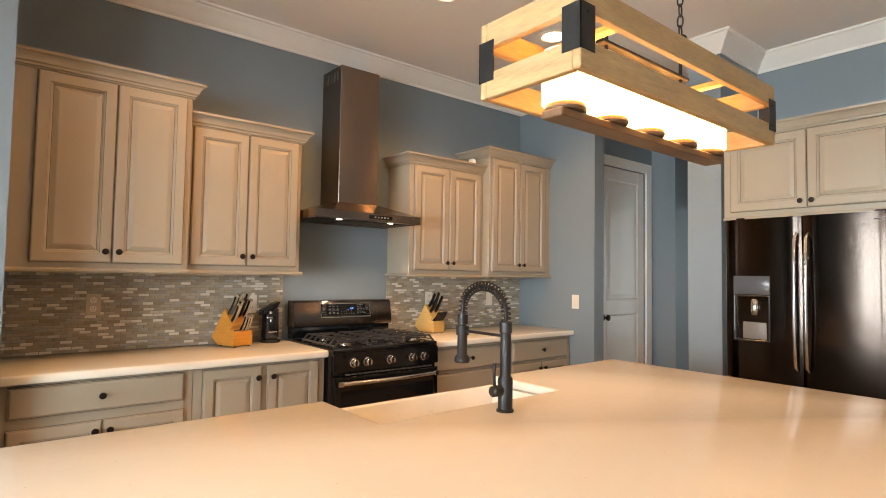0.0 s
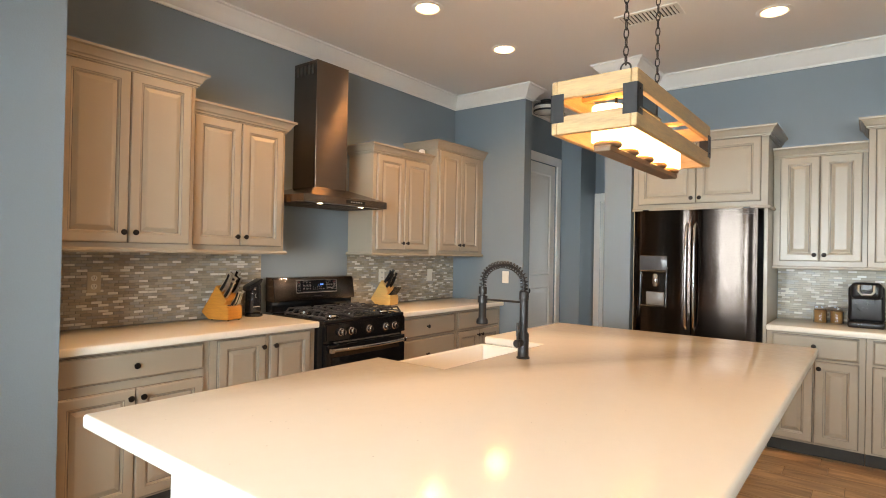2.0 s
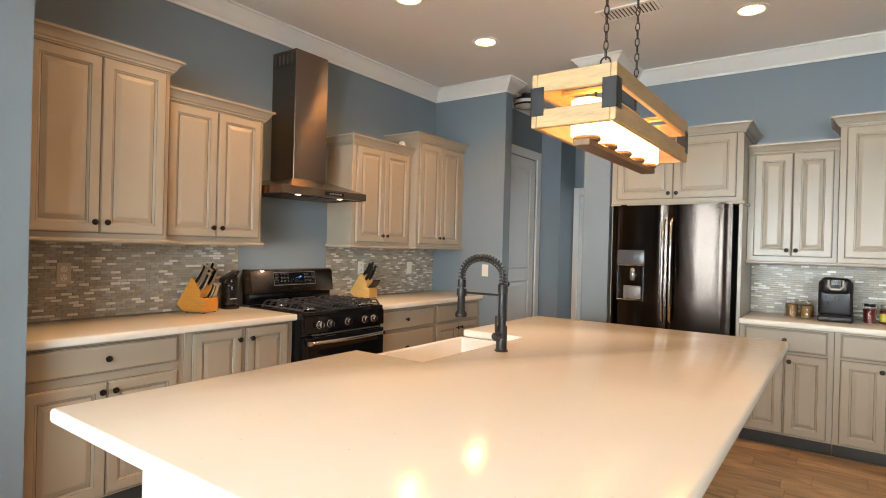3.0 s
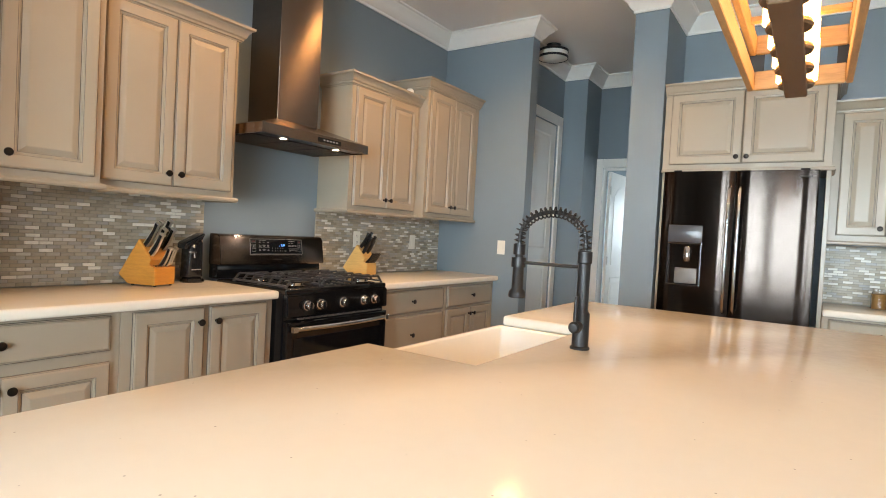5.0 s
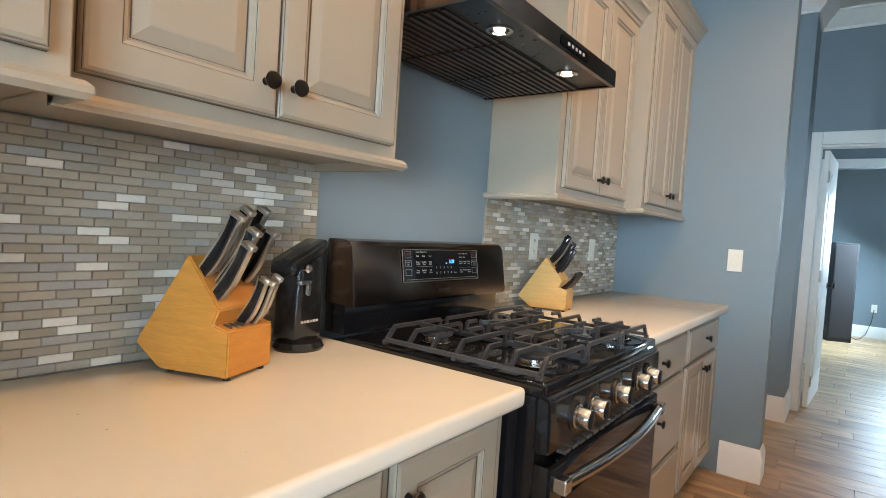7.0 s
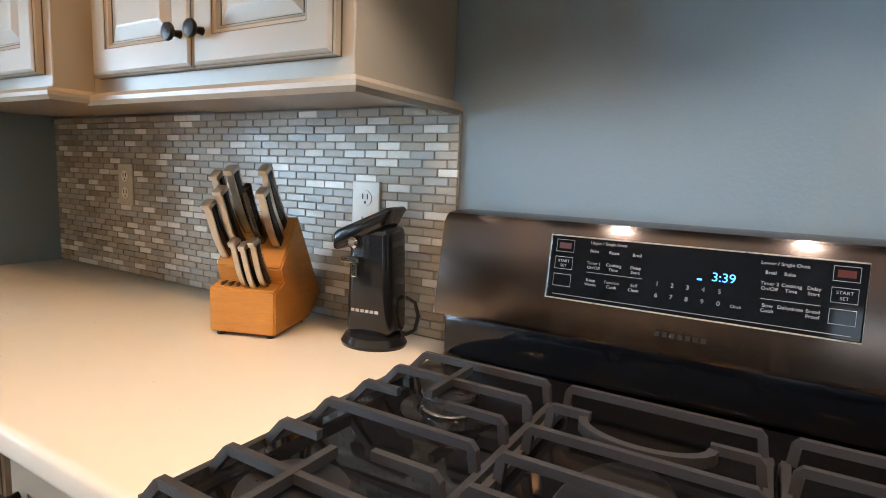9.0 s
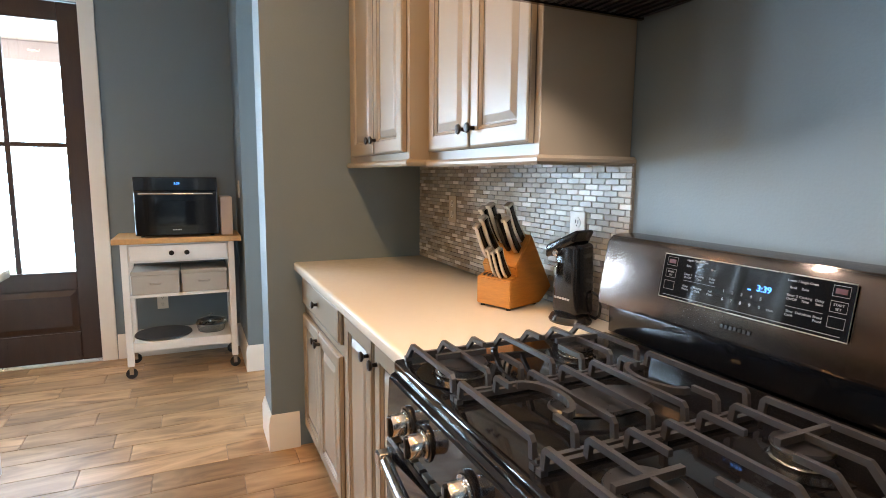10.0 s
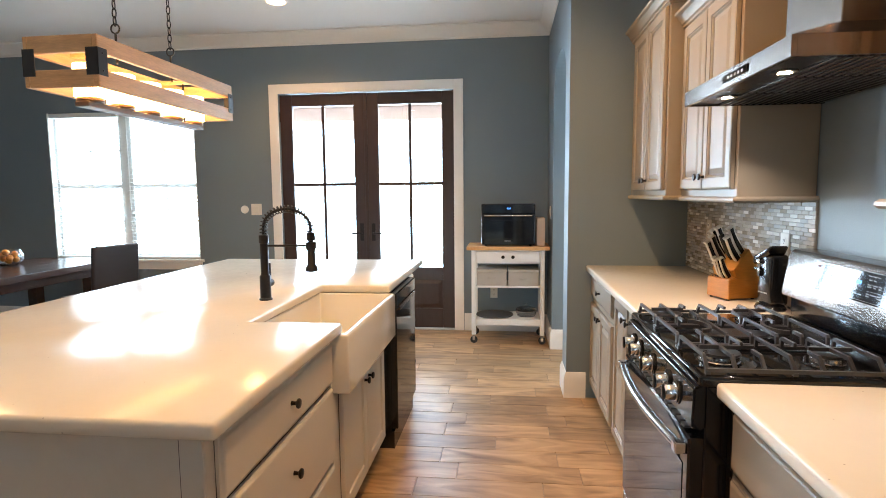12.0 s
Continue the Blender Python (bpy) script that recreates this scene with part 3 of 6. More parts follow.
def front(parent, kind, x0, z0, x1, z1, d, knobs, material, name=None):
    """A door or drawer front on the face at y = -d, with its knobs."""
    if kind == "raised":
        steps = [(0, -d - 0.013), (0.004, -d - 0.018), (0.009, -d - 0.020), (0.050, -d - 0.020), (0.053, -d - 0.016), (0.058, -d - 0.015), (0.062, -d - 0.010),
                 (0.067, -d - 0.010), (0.088, -d - 0.0175), (0.092, -d - 0.018)]
    elif kind == "shaker":
        steps = [(0, -d - 0.017), (0.003, -d - 0.020), (0.056, -d - 0.020), (0.059, -d - 0.013), (0.064, -d - 0.011)]
    else:
        steps = [(0, -d - 0.010), (0.005, -d - 0.012), (0.009, -d - 0.018), (0.014, -d - 0.020)]
    ob = part(name or ("door" if kind != "slab" else "drawer_front"), rings(x0, z0, x1, z1, steps, -d + 0.001), material, parent)
    if material is M_CAB:
        # the first loop paints the shadow round the front's back edge
        lines = [(-0.0006, -d - 0.0012, 0.0013), (0.0022, -d - 0.0165, 0.0007)] + [(0.0645, -d - 0.0103, 0.0013), (0.0515, -d - 0.0186, 0.0006)] * (kind == "raised")
        for inset, y, r in lines:
            xa, xb, za, zb = x0 + inset, x1 - inset, z0 + inset, z1 - inset
            part("glaze_shade_line", tube([(xa, y, za), (xb, y, za), (xb, y, zb), (xa, y, zb)], r, 4, True), M_GLAZE_SHADE, ob, "brown line of groove glaze and painted edge shadow")
    elif material is M_CABI:
        # dark tube paints the shadow in the gap round an island front
        part("reveal_shade_line", tube([(x0 - 0.0006, -d - 0.0012, z0 - 0.0006), (x1 + 0.0006, -d - 0.0012, z0 - 0.0006), (x1 + 0.0006, -d - 0.0012, z1 + 0.0006), (x0 - 0.0006, -d - 0.0012, z1 + 0.0006)], 0.0016, 4, True), M_GLAZE_SHADE, ob, "painted shadow line round the front")
    for kx, kz in knobs:
        knob_on(ob, kx, -d - 0.020, kz)
    return ob


def cabinet(name, m, w, z0, z1, d, fronts, label, material=M_CAB, ends=(False, False), upper=True, group="", rail_back=0.0):
    """Cabinet unit with its back on y = 0 and its front at y = -d; ends: open left and right ends that carry the mouldings; rail_back: where the light rail ends on them."""
    cab = thing(name, m, label, "cabinet", group)
    if upper:
        part("body", box(0, -d, z0, w, -0.002, z1, 0.002, 1), material, cab)
        path = [(0, 0)] * ends[0] + [(0, -d), (w, -d)] + [(w, 0)] * ends[1]
        part("crown_moulding", sweep(path, [(o, z1 + z) for o, z in CAB_CROWN]), material, cab, smooth=25)
        low = [(0, -rail_back)] * ends[0] + [(0, -d), (w, -d)] + [(w, -rail_back)] * ends[1]
        part("light_rail", sweep(low, [(o, z0 + z) for o, z in RAIL]), material, cab, smooth=25)
    else:
        part("body", box(0, -d, 0.10, w, -0.002, z1, 0.002, 1), material, cab)
        # toe kick coloured dark to stand for the shade under the cabinet
        part("toe_kick", box(0.002, -d + 0.075, 0, w - 0.002, -0.01, 0.101), M_GAP_SHADE if material is M_CAB else material, cab, "recessed toe kick coloured dark as shade")
    for f in fronts:
        front(cab, f[0], *f[1:5], d, f[5], material)
    return cab


def pair(x0, x1, z0, z1, kz, kind="raised", gap=0.004, ko=0.030):
    c = (x0 + x1) / 2
    return [(kind, x0, z0, c - gap / 2, z1, [(c - ko, kz)]), (kind, c + gap / 2, z0, x1, z1, [(c + ko, kz)])]


UP = "upper cabinets on the range wall"
cabinet("upper_cabinet", pose(XW + 0.002, 0, 0), -1.102 - XW, 1.375, 2.365, 0.368, pair(0.09, -1.13 - XW, 1.405, 2.325, 1.462),
        "tall greige raised-panel double-door wall cabinet with crown moulding", ends=(False, True), group=UP, rail_back=0.290)
cabinet("upper_cabinet", pose(-1.10, 0, 0), 0.690, 1.372, 2.232, 0.292, pair(0.03, 0.665, 1.405, 2.195, 1.462),
        "shorter greige raised-panel double-door wall cabinet beside the hood", ends=(False, True), group=UP)
cabinet("upper_cabinet", pose(0.452, 0, 0), 0.738, 1.372, 2.232, 0.292, pair(0.04, 0.708, 1.405, 2.195, 1.462),
        "shorter greige double-door wall cabinet above the second knife block", ends=(True, False), group=UP)
cabinet("upper_cabinet", pose(1.192, 0, 0), XE - 1.194, 1.375, 2.375, 0.370, pair(0.03, XE - 1.27, 1.405, 2.335, 1.462),
        "tall greige raised-panel double-door wall cabinet beside the wing wall", ends=(True, False), group=UP, rail_back=0.290)

LOW = "base cabinets on the range wall"
w1 = -1.112 - XW
cabinet("base_cabinet", pose(XW + 0.002, 0, 0), w1, 0, 0.873, 0.60,
        [("slab", 0.03, 0.720, w1 - 0.04, 0.858, [(w1 / 2 - 0.01, 0.79)])] + pair(0.03, w1 - 0.04, 0.115, 0.675, 0.630),
        "greige base cabinet with one drawer over two raised-panel doors", upper=False, group=LOW)
cabinet("base_cabinet", pose(-1.108, 0, 0), 0.738, 0, 0.873, 0.60, pair(0.045, 0.695, 0.115, 0.858, 0.795, gap=0.03, ko=0.042),
        "greige base cabinet with two full-height raised-panel doors beside the range", upper=False, group=LOW)
cabinet("base_cabinet", pose(0.425, 0, 0), 0.775, 0, 0.873, 0.60,
        [("slab", 0.025, 0.695, 0.748, 0.850, [(0.365, 0.775)]), ("slab", 0.025, 0.365, 0.748, 0.678, [(0.365, 0.545)]), ("slab", 0.025, 0.115, 0.748, 0.348, [(0.365, 0.245)])],
        "greige base cabinet with three slab drawers", upper=False, group=LOW)
w4 = XE - 1.204
cabinet("base_cabinet", pose(1.202, 0, 0), w4, 0, 0.873, 0.60,
        [("slab", 0.03, 0.695, w4 - 0.05, 0.850, [(w4 / 2, 0.775)])] + pair(0.03, w4 - 0.05, 0.115, 0.678, 0.630),
        "greige base cabinet with a drawer over two doors", upper=False, group=LOW)


def slab(outline, z0, z1, bevel=0.011, seg=3):
    bm = bmesh.new()
    a = [bm.verts.new((x, y, z0)) for x, y in outline]
    b = [bm.verts.new((x, y, z1)) for x, y in outline]
    bm.faces.new(a[::-1])
    top = bm.faces.new(b)
    for i in range(len(a)):
        j = (i + 1) % len(a)
        bm.faces.new((a[i], a[j], b[j], b[i]))
    bmesh.ops.recalc_face_normals(bm, faces=bm.faces)
    if bevel:
        bmesh.ops.bevel(bm, geom=[e for e in bm.edges], offset=bevel, segments=seg, profile=0.5, affect="EDGES")
    return bm


solid("countertop", slab([(XW + 0.001, -0.65), (-0.366, -0.65), (-0.366, -0.001), (XW + 0.001, -0.001)], 0.8735, 0.915), M_QUARTZ,
      "white quartz worktop over the cabinets beside the wing wall", "worktop", 40)
solid("countertop", slab([(0.424, -0.65), (XE - 0.001, -0.65), (XE - 0.001, -0.001), (0.424, -0.001)], 0.8735, 0.915), M_QUARTZ,
      "white quartz worktop between range and light switch", "worktop", 40)

# ---- range ----


def make_range():
    r = thing("gas_range", pose(0.030, 0, 0) @ Matrix.Diagonal((1.025, 1, 1, 1)), "black stainless gas range with five burners and digital backguard", "range")
    part("body", join(box(-0.378, -0.670, 0.04, 0.378, -0.02, 0.900, 0.004, 1), box(-0.34, -0.63, 0.0, 0.34, -0.06, 0.045)), M_ENAMEL, r)
    part("cooktop", box(-0.380, -0.688, 0.895, 0.380, -0.105, 0.926, 0.008, 3), M_ENAMEL, r, "glossy black cooktop", 40)
    # slanted control fascia
    fas = bmesh.new()
    sec = [(-0.670, 0.780), (-0.704, 0.784), (-0.700, 0.893), (-0.670, 0.908)]
    a = [fas.verts.new((-0.379, y, z)) for y, z in sec]
    b = [fas.verts.new((0.379, y, z)) for y, z in sec]
    fas.faces.new(a)
    fas.faces.new(b[::-1])
    for i in range(4):
        fas.faces.new((a[i], b[i], b[(i + 1) % 4], a[(i + 1) % 4]))
    bmesh.ops.recalc_face_normals(fas, faces=fas.faces)
    bmesh.ops.bevel(fas, geom=fas.edges[:], offset=0.005, segments=2, affect="EDGES")
    fascia = part("control_fascia", fas, M_ENAMEL, r, "glossy black knob fascia", 40)
    for x in (-0.255, -0.165, 0.0, 0.165, 0.255):
        k = part("burner_knob", turned([(0, 0), (0.027, 0), (0.027, 0.008), (0.022, 0.010), (0.0215, 0.034), (0.019, 0.037), (0, 0.037)], 24), M_CHROME, r, "steel and black burner knob", 40, pose(x, -0.702, 0.838, 92))
        part("grip", box(-0.0055, -0.0205, 0.010, 0.0055, 0.0205, 0.043, 0.002, 1), M_PLASTIC, k, "black grip bar")
        part("bezel", turned([(0.029, -0.001), (0.0335, -0.001), (0.0335, 0.004), (0.029, 0.005)], 24), M_PLASTIC, k, "black bezel ring", 40)
    for i in range(16):
        part("vent_slot", box(-0.30 + i * 0.04, -0.7045, 0.765, -0.272 + i * 0.04, -0.685, 0.772), M_GAP_SHADE, r)
    # oven door
    door = part("oven_door", rings(-0.374, 0.205, 0.374, 0.758, [(0, -0.702), (0.005, -0.708), (0.060, -0.708), (0.062, -0.707)], -0.671), M_ENAMEL, r, "glossy black oven door", 30)
    part("oven_window", box(-0.335, -0.7095, 0.245, 0.335, -0.706, 0.672, 0.001, 1), M_GLASSB, door, "dark glass oven window")
    pts = [(-0.345 + 0.69 * i / 24, -0.722 - 0.026 * math.sin(math.pi * i / 24), 0.722) for i in range(25)]
    part("oven_handle", tube(pts, 0.0135, 12), M_CHROME, door, "bowed steel oven handle", 50)
    for x in (-0.345, 0.345):
        part("handle_bracket", box(x - 0.016, -0.738, 0.706, x + 0.016, -0.706, 0.738, 0.004, 2), M_CHROME, door)
    part("warming_drawer", rings(-0.374, 0.045, 0.374, 0.195, [(0, -0.698), (0.006, -0.704)], -0.671), M_STEELH, r, "black stainless bottom drawer", 30)
    # backguard: riser and leaning console
    part("riser", box(-0.376, -0.100, 0.926, 0.376, -0.022, 1.012, 0.004, 2), M_RISER, r, "glossy black riser under the console", 40)
    con = bmesh.new()
    sec = [(-0.020, 1.004), (-0.132, 1.004), (-0.135, 1.016), (-0.112, 1.160), (-0.100, 1.176), (-0.082, 1.180), (-0.020, 1.180)]
    a = [con.verts.new((-0.379, y, z)) for y, z in sec]
    b = [con.verts.new((0.379, y, z)) for y, z in sec]
    con.faces.new(a)
    con.faces.new(b[::-1])
    for i in range(len(sec)):
        con.faces.new((a[i], b[i], b[(i + 1) % len(sec)], a[(i + 1) % len(sec)]))
    bmesh.ops.recalc_face_normals(con, faces=con.faces)
    bmesh.ops.bevel(con, geom=[e for e in con.edges], offset=0.003, segments=2, affect="EDGES")
    console = part("console", con, M_STEELH, r, "leaning brushed black stainless console", 35)
    tilt = math.degrees(math.atan2(0.023, 0.144))
    face = pose(0.0045, -0.1225, 1.1100, 90 - tilt, 0, 0)       # local x along the console, y up its face, z out of it

    def on_console(name, bm, material, parent=console):
        ob = part(name, bm, material, parent)
        ob.matrix_basis = face
        return ob

    scr = on_console("display_panel", box(-0.191, -0.048, 0.0, 0.191, 0.047, 0.0025, 0.002, 2), M_GLASSB)
    on_console("panel_edge", tube([(-0.191, -0.048, 0.0015), (0.191, -0.048, 0.0015), (0.191, 0.047, 0.0015), (-0.191, 0.047, 0.0015)], 0.0012, 6, True), M_SILVER)
    z = 0.0027
    lettering("clock_digits", "3:39", 0.0165, M_CLOCK, console, face @ pose(0.043, 0.010, z))
    on_console("clock_dash", box(0.012, 0.004, z, 0.018, 0.0065, z + 0.0005), M_CLOCK)
    for i, ch in enumerate("12345"):
        lettering("digit_mark", ch, 0.0085, M_PRINT, console, face @ pose(-0.032 + 0.0190 * i - 0.004, -0.008, z))
    for i, ch in enumerate("67890"):
        lettering("digit_mark", ch, 0.0085, M_PRINT, console, face @ pose(-0.032 + 0.0190 * i - 0.004, -0.024, z))
    lettering("clock_word", "Clock", 0.0055, M_PRINT, console, face @ pose(0.060, -0.025, z))
    words = (("Bake", -0.125, 0.028), ("Roast", -0.097, 0.028), ("Broil", -0.066, 0.028), ("Timer 1", -0.124, 0.010), ("On/Off", -0.124, 0.0035), ("Cooking", -0.096, 0.010), ("Time", -0.096, 0.0035),
             ("Delay", -0.066, 0.010), ("Start", -0.066, 0.0035), ("Keep", -0.126, -0.015), ("Warm", -0.126, -0.0215), ("Favorite", -0.096, -0.015), ("Cook", -0.096, -0.0215), ("Self", -0.066, -0.015), ("Clean", -0.066, -0.0215),
             ("Broil", 0.094, 0.024), ("Bake", 0.114, 0.024), ("Timer 2", 0.094, 0.010), ("On/Off", 0.094, 0.0035), ("Cooking", 0.117, 0.010), ("Time", 0.117, 0.0035), ("Delay", 0.140, 0.010), ("Start", 0.140, 0.0035),
             ("Slow", 0.094, -0.018), ("Cook", 0.094, -0.0245), ("Dehydrate", 0.118, -0.018), ("Bread", 0.141, -0.018), ("Proof", 0.141, -0.0245), ("Upper / Single Oven", -0.106, 0.040), ("Lower / Single Oven", 0.108, 0.036))
    for txt, x, y in words:
        lettering("panel_word", txt, 0.0062, M_PRINT, console, face @ pose(x, y, z), 0.0003)
    for x in (-0.168, 0.170):
        for y, txt in ((0.032, ""), (0.006, "START"), (-0.020, "")):
            on_console("key_frame", tube([(x - 0.013, y - 0.009, z), (x + 0.013, y - 0.009, z), (x + 0.013, y + 0.009, z), (x - 0.013, y + 0.009, z)], 0.0005, 4, True), M_PRINT)
            if txt:
                lettering("panel_word", "START", 0.0058, M_PRINT, console, face @ pose(x, y + 0.003, z), 0.0003)
                lettering("panel_word", "SET", 0.0058, M_PRINT, console, face @ pose(x, y - 0.004, z), 0.0003)
        on_console("key_patch", box(x - 0.009, 0.0275, z, x + 0.009, 0.0365, z + 0.0003), M_RED)
    on_console("panel_rule", join(box(-0.180, -0.042, z, 0.180, -0.0412, z + 0.0003), box(-0.134, -0.004, z, -0.056, -0.0034, z + 0.0003), box(0.086, -0.010, z, 0.148, -0.0094, z + 0.0003)), M_PRINT)
    on_console("maker_mark", join(*[box(-0.032 + 0.0095 * i, -0.0795, 0.0, -0.0260 + 0.0095 * i, -0.0725, 0.0008) for i in range(7)]), M_BLACK)
    # burners
    for x, y, s in ((-0.246, -0.591, 0.054), (-0.246, -0.306, 0.040), (0.246, -0.591, 0.056), (0.246, -0.306, 0.042)):
        part("burner_pan", turned([(s * 1.65, 0.9265), (s * 1.65, 0.9285), (s * 1.1, 0.9285), (s * 1.05, 0.9270)], 28, pose(x, y, 0)), M_ENAMEL, r)
        part("burner_base", turned([(s * 0.95, 0.926), (s * 0.98, 0.932), (s * 0.90, 0.934), (s * 0.90, 0.948), (s * 0.6, 0.948)], 28, pose(x, y, 0)), M_CHROME, r, "bright steel burner base", 30)
        part("burner_cap", turned([(0, 0.9475), (s * 0.92, 0.9475), (s * 0.97, 0.951), (s * 0.93, 0.9555), (0, 0.9575)], 28, pose(x, y, 0)), M_CAP, r, "", 30)
    oval = turned([(0, 0.939), (0.052, 0.939), (0.055, 0.943), (0.052, 0.947), (0, 0.949)], 32)
    part("burner_cap", moved(oval, Matrix.Translation((0, -0.448, 0)) @ Matrix.Diagonal((1.0, 1.9, 1.0, 1))), M_CAP, r, "long oval centre burner cap", 30)
    base = turned([(0.046, 0.926), (0.050, 0.926), (0.050, 0.936), (0.046, 0.940)], 32)
    part("burner_base", moved(base, Matrix.Translation((0, -0.448, 0)) @ Matrix.Diagonal((1.0, 1.9, 1.0, 1))), M_CHROME, r, "", 30)
    # three cast grates: bars along x with upright ends on low runners
    zt, zb = 0.972, 0.930
    ys = [-0.662 + 0.0712 * i for i in range(7)]
    for gx0, gx1, side in ((-0.366, -0.126, True), (-0.122, 0.122, False), (0.126, 0.366, True)):
        a, b, cx = gx0 + 0.006, gx1 - 0.006, (gx0 + gx1) / 2

        def hooked(y, xa, xb, left=True, right=True):
            pts = []
            if left:
                pts += [(xa, y, zb + 0.010), (xa + 0.026, y, zt - 0.003), (xa + 0.030, y, zt)] if gx0 < -0.2 else [(xa, y, zb + 0.010), (xa + 0.003, y, zt - 0.008), (xa + 0.010, y, zt)]
            else:
                pts += [(xa, y, zt)]
            if right:
                pts += [(xb - 0.030, y, zt), (xb - 0.026, y, zt - 0.003), (xb, y, zb + 0.010)] if gx1 > 0.2 else [(xb - 0.010, y, zt), (xb - 0.003, y, zt - 0.008), (xb, y, zb + 0.010)]
            else:
                pts += [(xb, y, zt)]
            return bar(pts, 0.0085, 0.010)

        g = []
        for i, y in enumerate(ys):
            if i in (0, 3, 6):
                g.append(hooked(y, a, b))
            elif side:
                if i in (2, 4):
                    g += [hooked(y, a, cx - 0.034, True, False), hooked(y, cx + 0.034, b, False, True)]
                else:
                    g.append(hooked(y, a, b))
            elif i in (1, 5):
                g += [hooked(y, a, cx - 0.062, True, False), hooked(y, cx + 0.062, b, False, True)]
            else:
                g.append(hooked(y, a, b))
        for x in (a, b):
            g.append(bar([(x, ys[0], zb + 0.012), (x, ys[-1], zb + 0.012)], 0.009, 0.010))
        if side:
            for yc in (-0.591, -0.306):
                g.append(bar([(cx, yc - 0.055, zt + 0.0005), (cx, yc + 0.055, zt + 0.0005)], 0.009, 0.011))
        else:
            for s in (-1, 1):
                g.append(bar([(cx + 0.066 * math.cos(u), -0.448 + s * (0.128 - 0.042 * math.sin(u)), zt) for u in [math.pi * k / 12 for k in range(13)]], 0.010, 0.012))
        for x in (a, b):
            for y in (ys[0], ys[3], ys[-1]):
                g.append(box(x - 0.006, y - 0.006, 0.9265, x + 0.006, y + 0.006, zb + 0.006))
        part("grate", join(*g), M_IRON, r, "black cast-iron grate")
    return r


make_range()


# ---- range hood ----
SLAT = mesh_of("slat", box(0, 0, -0.001, 0.245, 0.014, 0.005, 0.002, 1), M_BAFFLE)


def make_hood():
    h = thing("range_hood", pose(0, 0, 1.72), "black stainless chimney range hood with two lit lamps", "range hood")
    part("chimney", box(-0.128, -0.272, 0.13, 0.182, -0.002, 1.085, 0.003, 1), M_STEEL, h, "tall brushed chimney cover")
    for i in range(5):
        for s in (-0.1295, 0.1805):
            part("vent_slot", box(s, -0.235 + i * 0.045, 0.985, s + 0.003, -0.212 + i * 0.045, 1.055), M_GAP_SHADE, h)
    can = bmesh.new()
    lo = [(-0.40, -0.50, 0.052), (0.40, -0.50, 0.052), (0.40, -0.002, 0.052), (-0.40, -0.002, 0.052)]
    hi = [(-0.135, -0.280, 0.135), (0.190, -0.280, 0.135), (0.190, -0.002, 0.135), (-0.135, -0.002, 0.135)]
    a, b = [can.verts.new(p) for p in lo], [can.verts.new(p) for p in hi]
    can.faces.new(a[::-1])
    can.faces.new(b)
    for i in range(4):
        can.faces.new((a[i], a[(i + 1) % 4], b[(i + 1) % 4], b[i]))
    bmesh.ops.recalc_face_normals(can, faces=can.faces)
    part("canopy", can, M_STEEL, h, "sloped canopy")
    part("lip", box(-0.40, -0.50, 0.0, 0.40, -0.486, 0.0515), M_STEEL, h, "straight front lip")
    part("side_lip", box(-0.40, -0.4855, 0.0, -0.388, -0.003, 0.0515), M_STEEL, h)
    part("side_lip", box(0.388, -0.4855, 0.0, 0.40, -0.003, 0.0515), M_STEEL, h)
    part("underside", box(-0.387, -0.485, 0.006, 0.387, -0.004, 0.050), M_BAFFLE, h)
    for i in range(3):
        x = -0.375 + i * 0.252
        fl = part("baffle_filter", box(x, -0.385, 0.0045, x + 0.245, -0.010, 0.0058), M_GAP_SHADE, h, "slotted baffle filter")
        for k in range(15):
            ob = new("slat", SLAT)
            ob.parent = fl
            ob.matrix_basis = pose(x, -0.380 + k * 0.0245, 0.0)
    for x in (-0.20, 0.20):
        part("lamp_lens", turned([(0, -0.001), (0.013, -0.001), (0.015, 0.004), (0, 0.004)], 20, pose(x, -0.42, 0.003)), M_HOODL, h, "lit round lamp")
        part("lamp_ring", turned([(0.026, -0.002), (0.034, -0.002), (0.034, 0.006), (0.026, 0.006)], 20, pose(x, -0.42, 0.002)), M_CHROME, h)
    part("control_strip", box(-0.02, -0.5025, 0.014, 0.16, -0.4995, 0.038), M_GLASSB, h, "dark touch control strip")
    for i in range(5):
        part("touch_key", box(0.02 + i * 0.025, -0.5035, 0.022, 0.032 + i * 0.025, -0.5020, 0.030), M_PRINT, h)


make_hood()

# ---- fridge and the cabinets round it ----
FX = 1.80


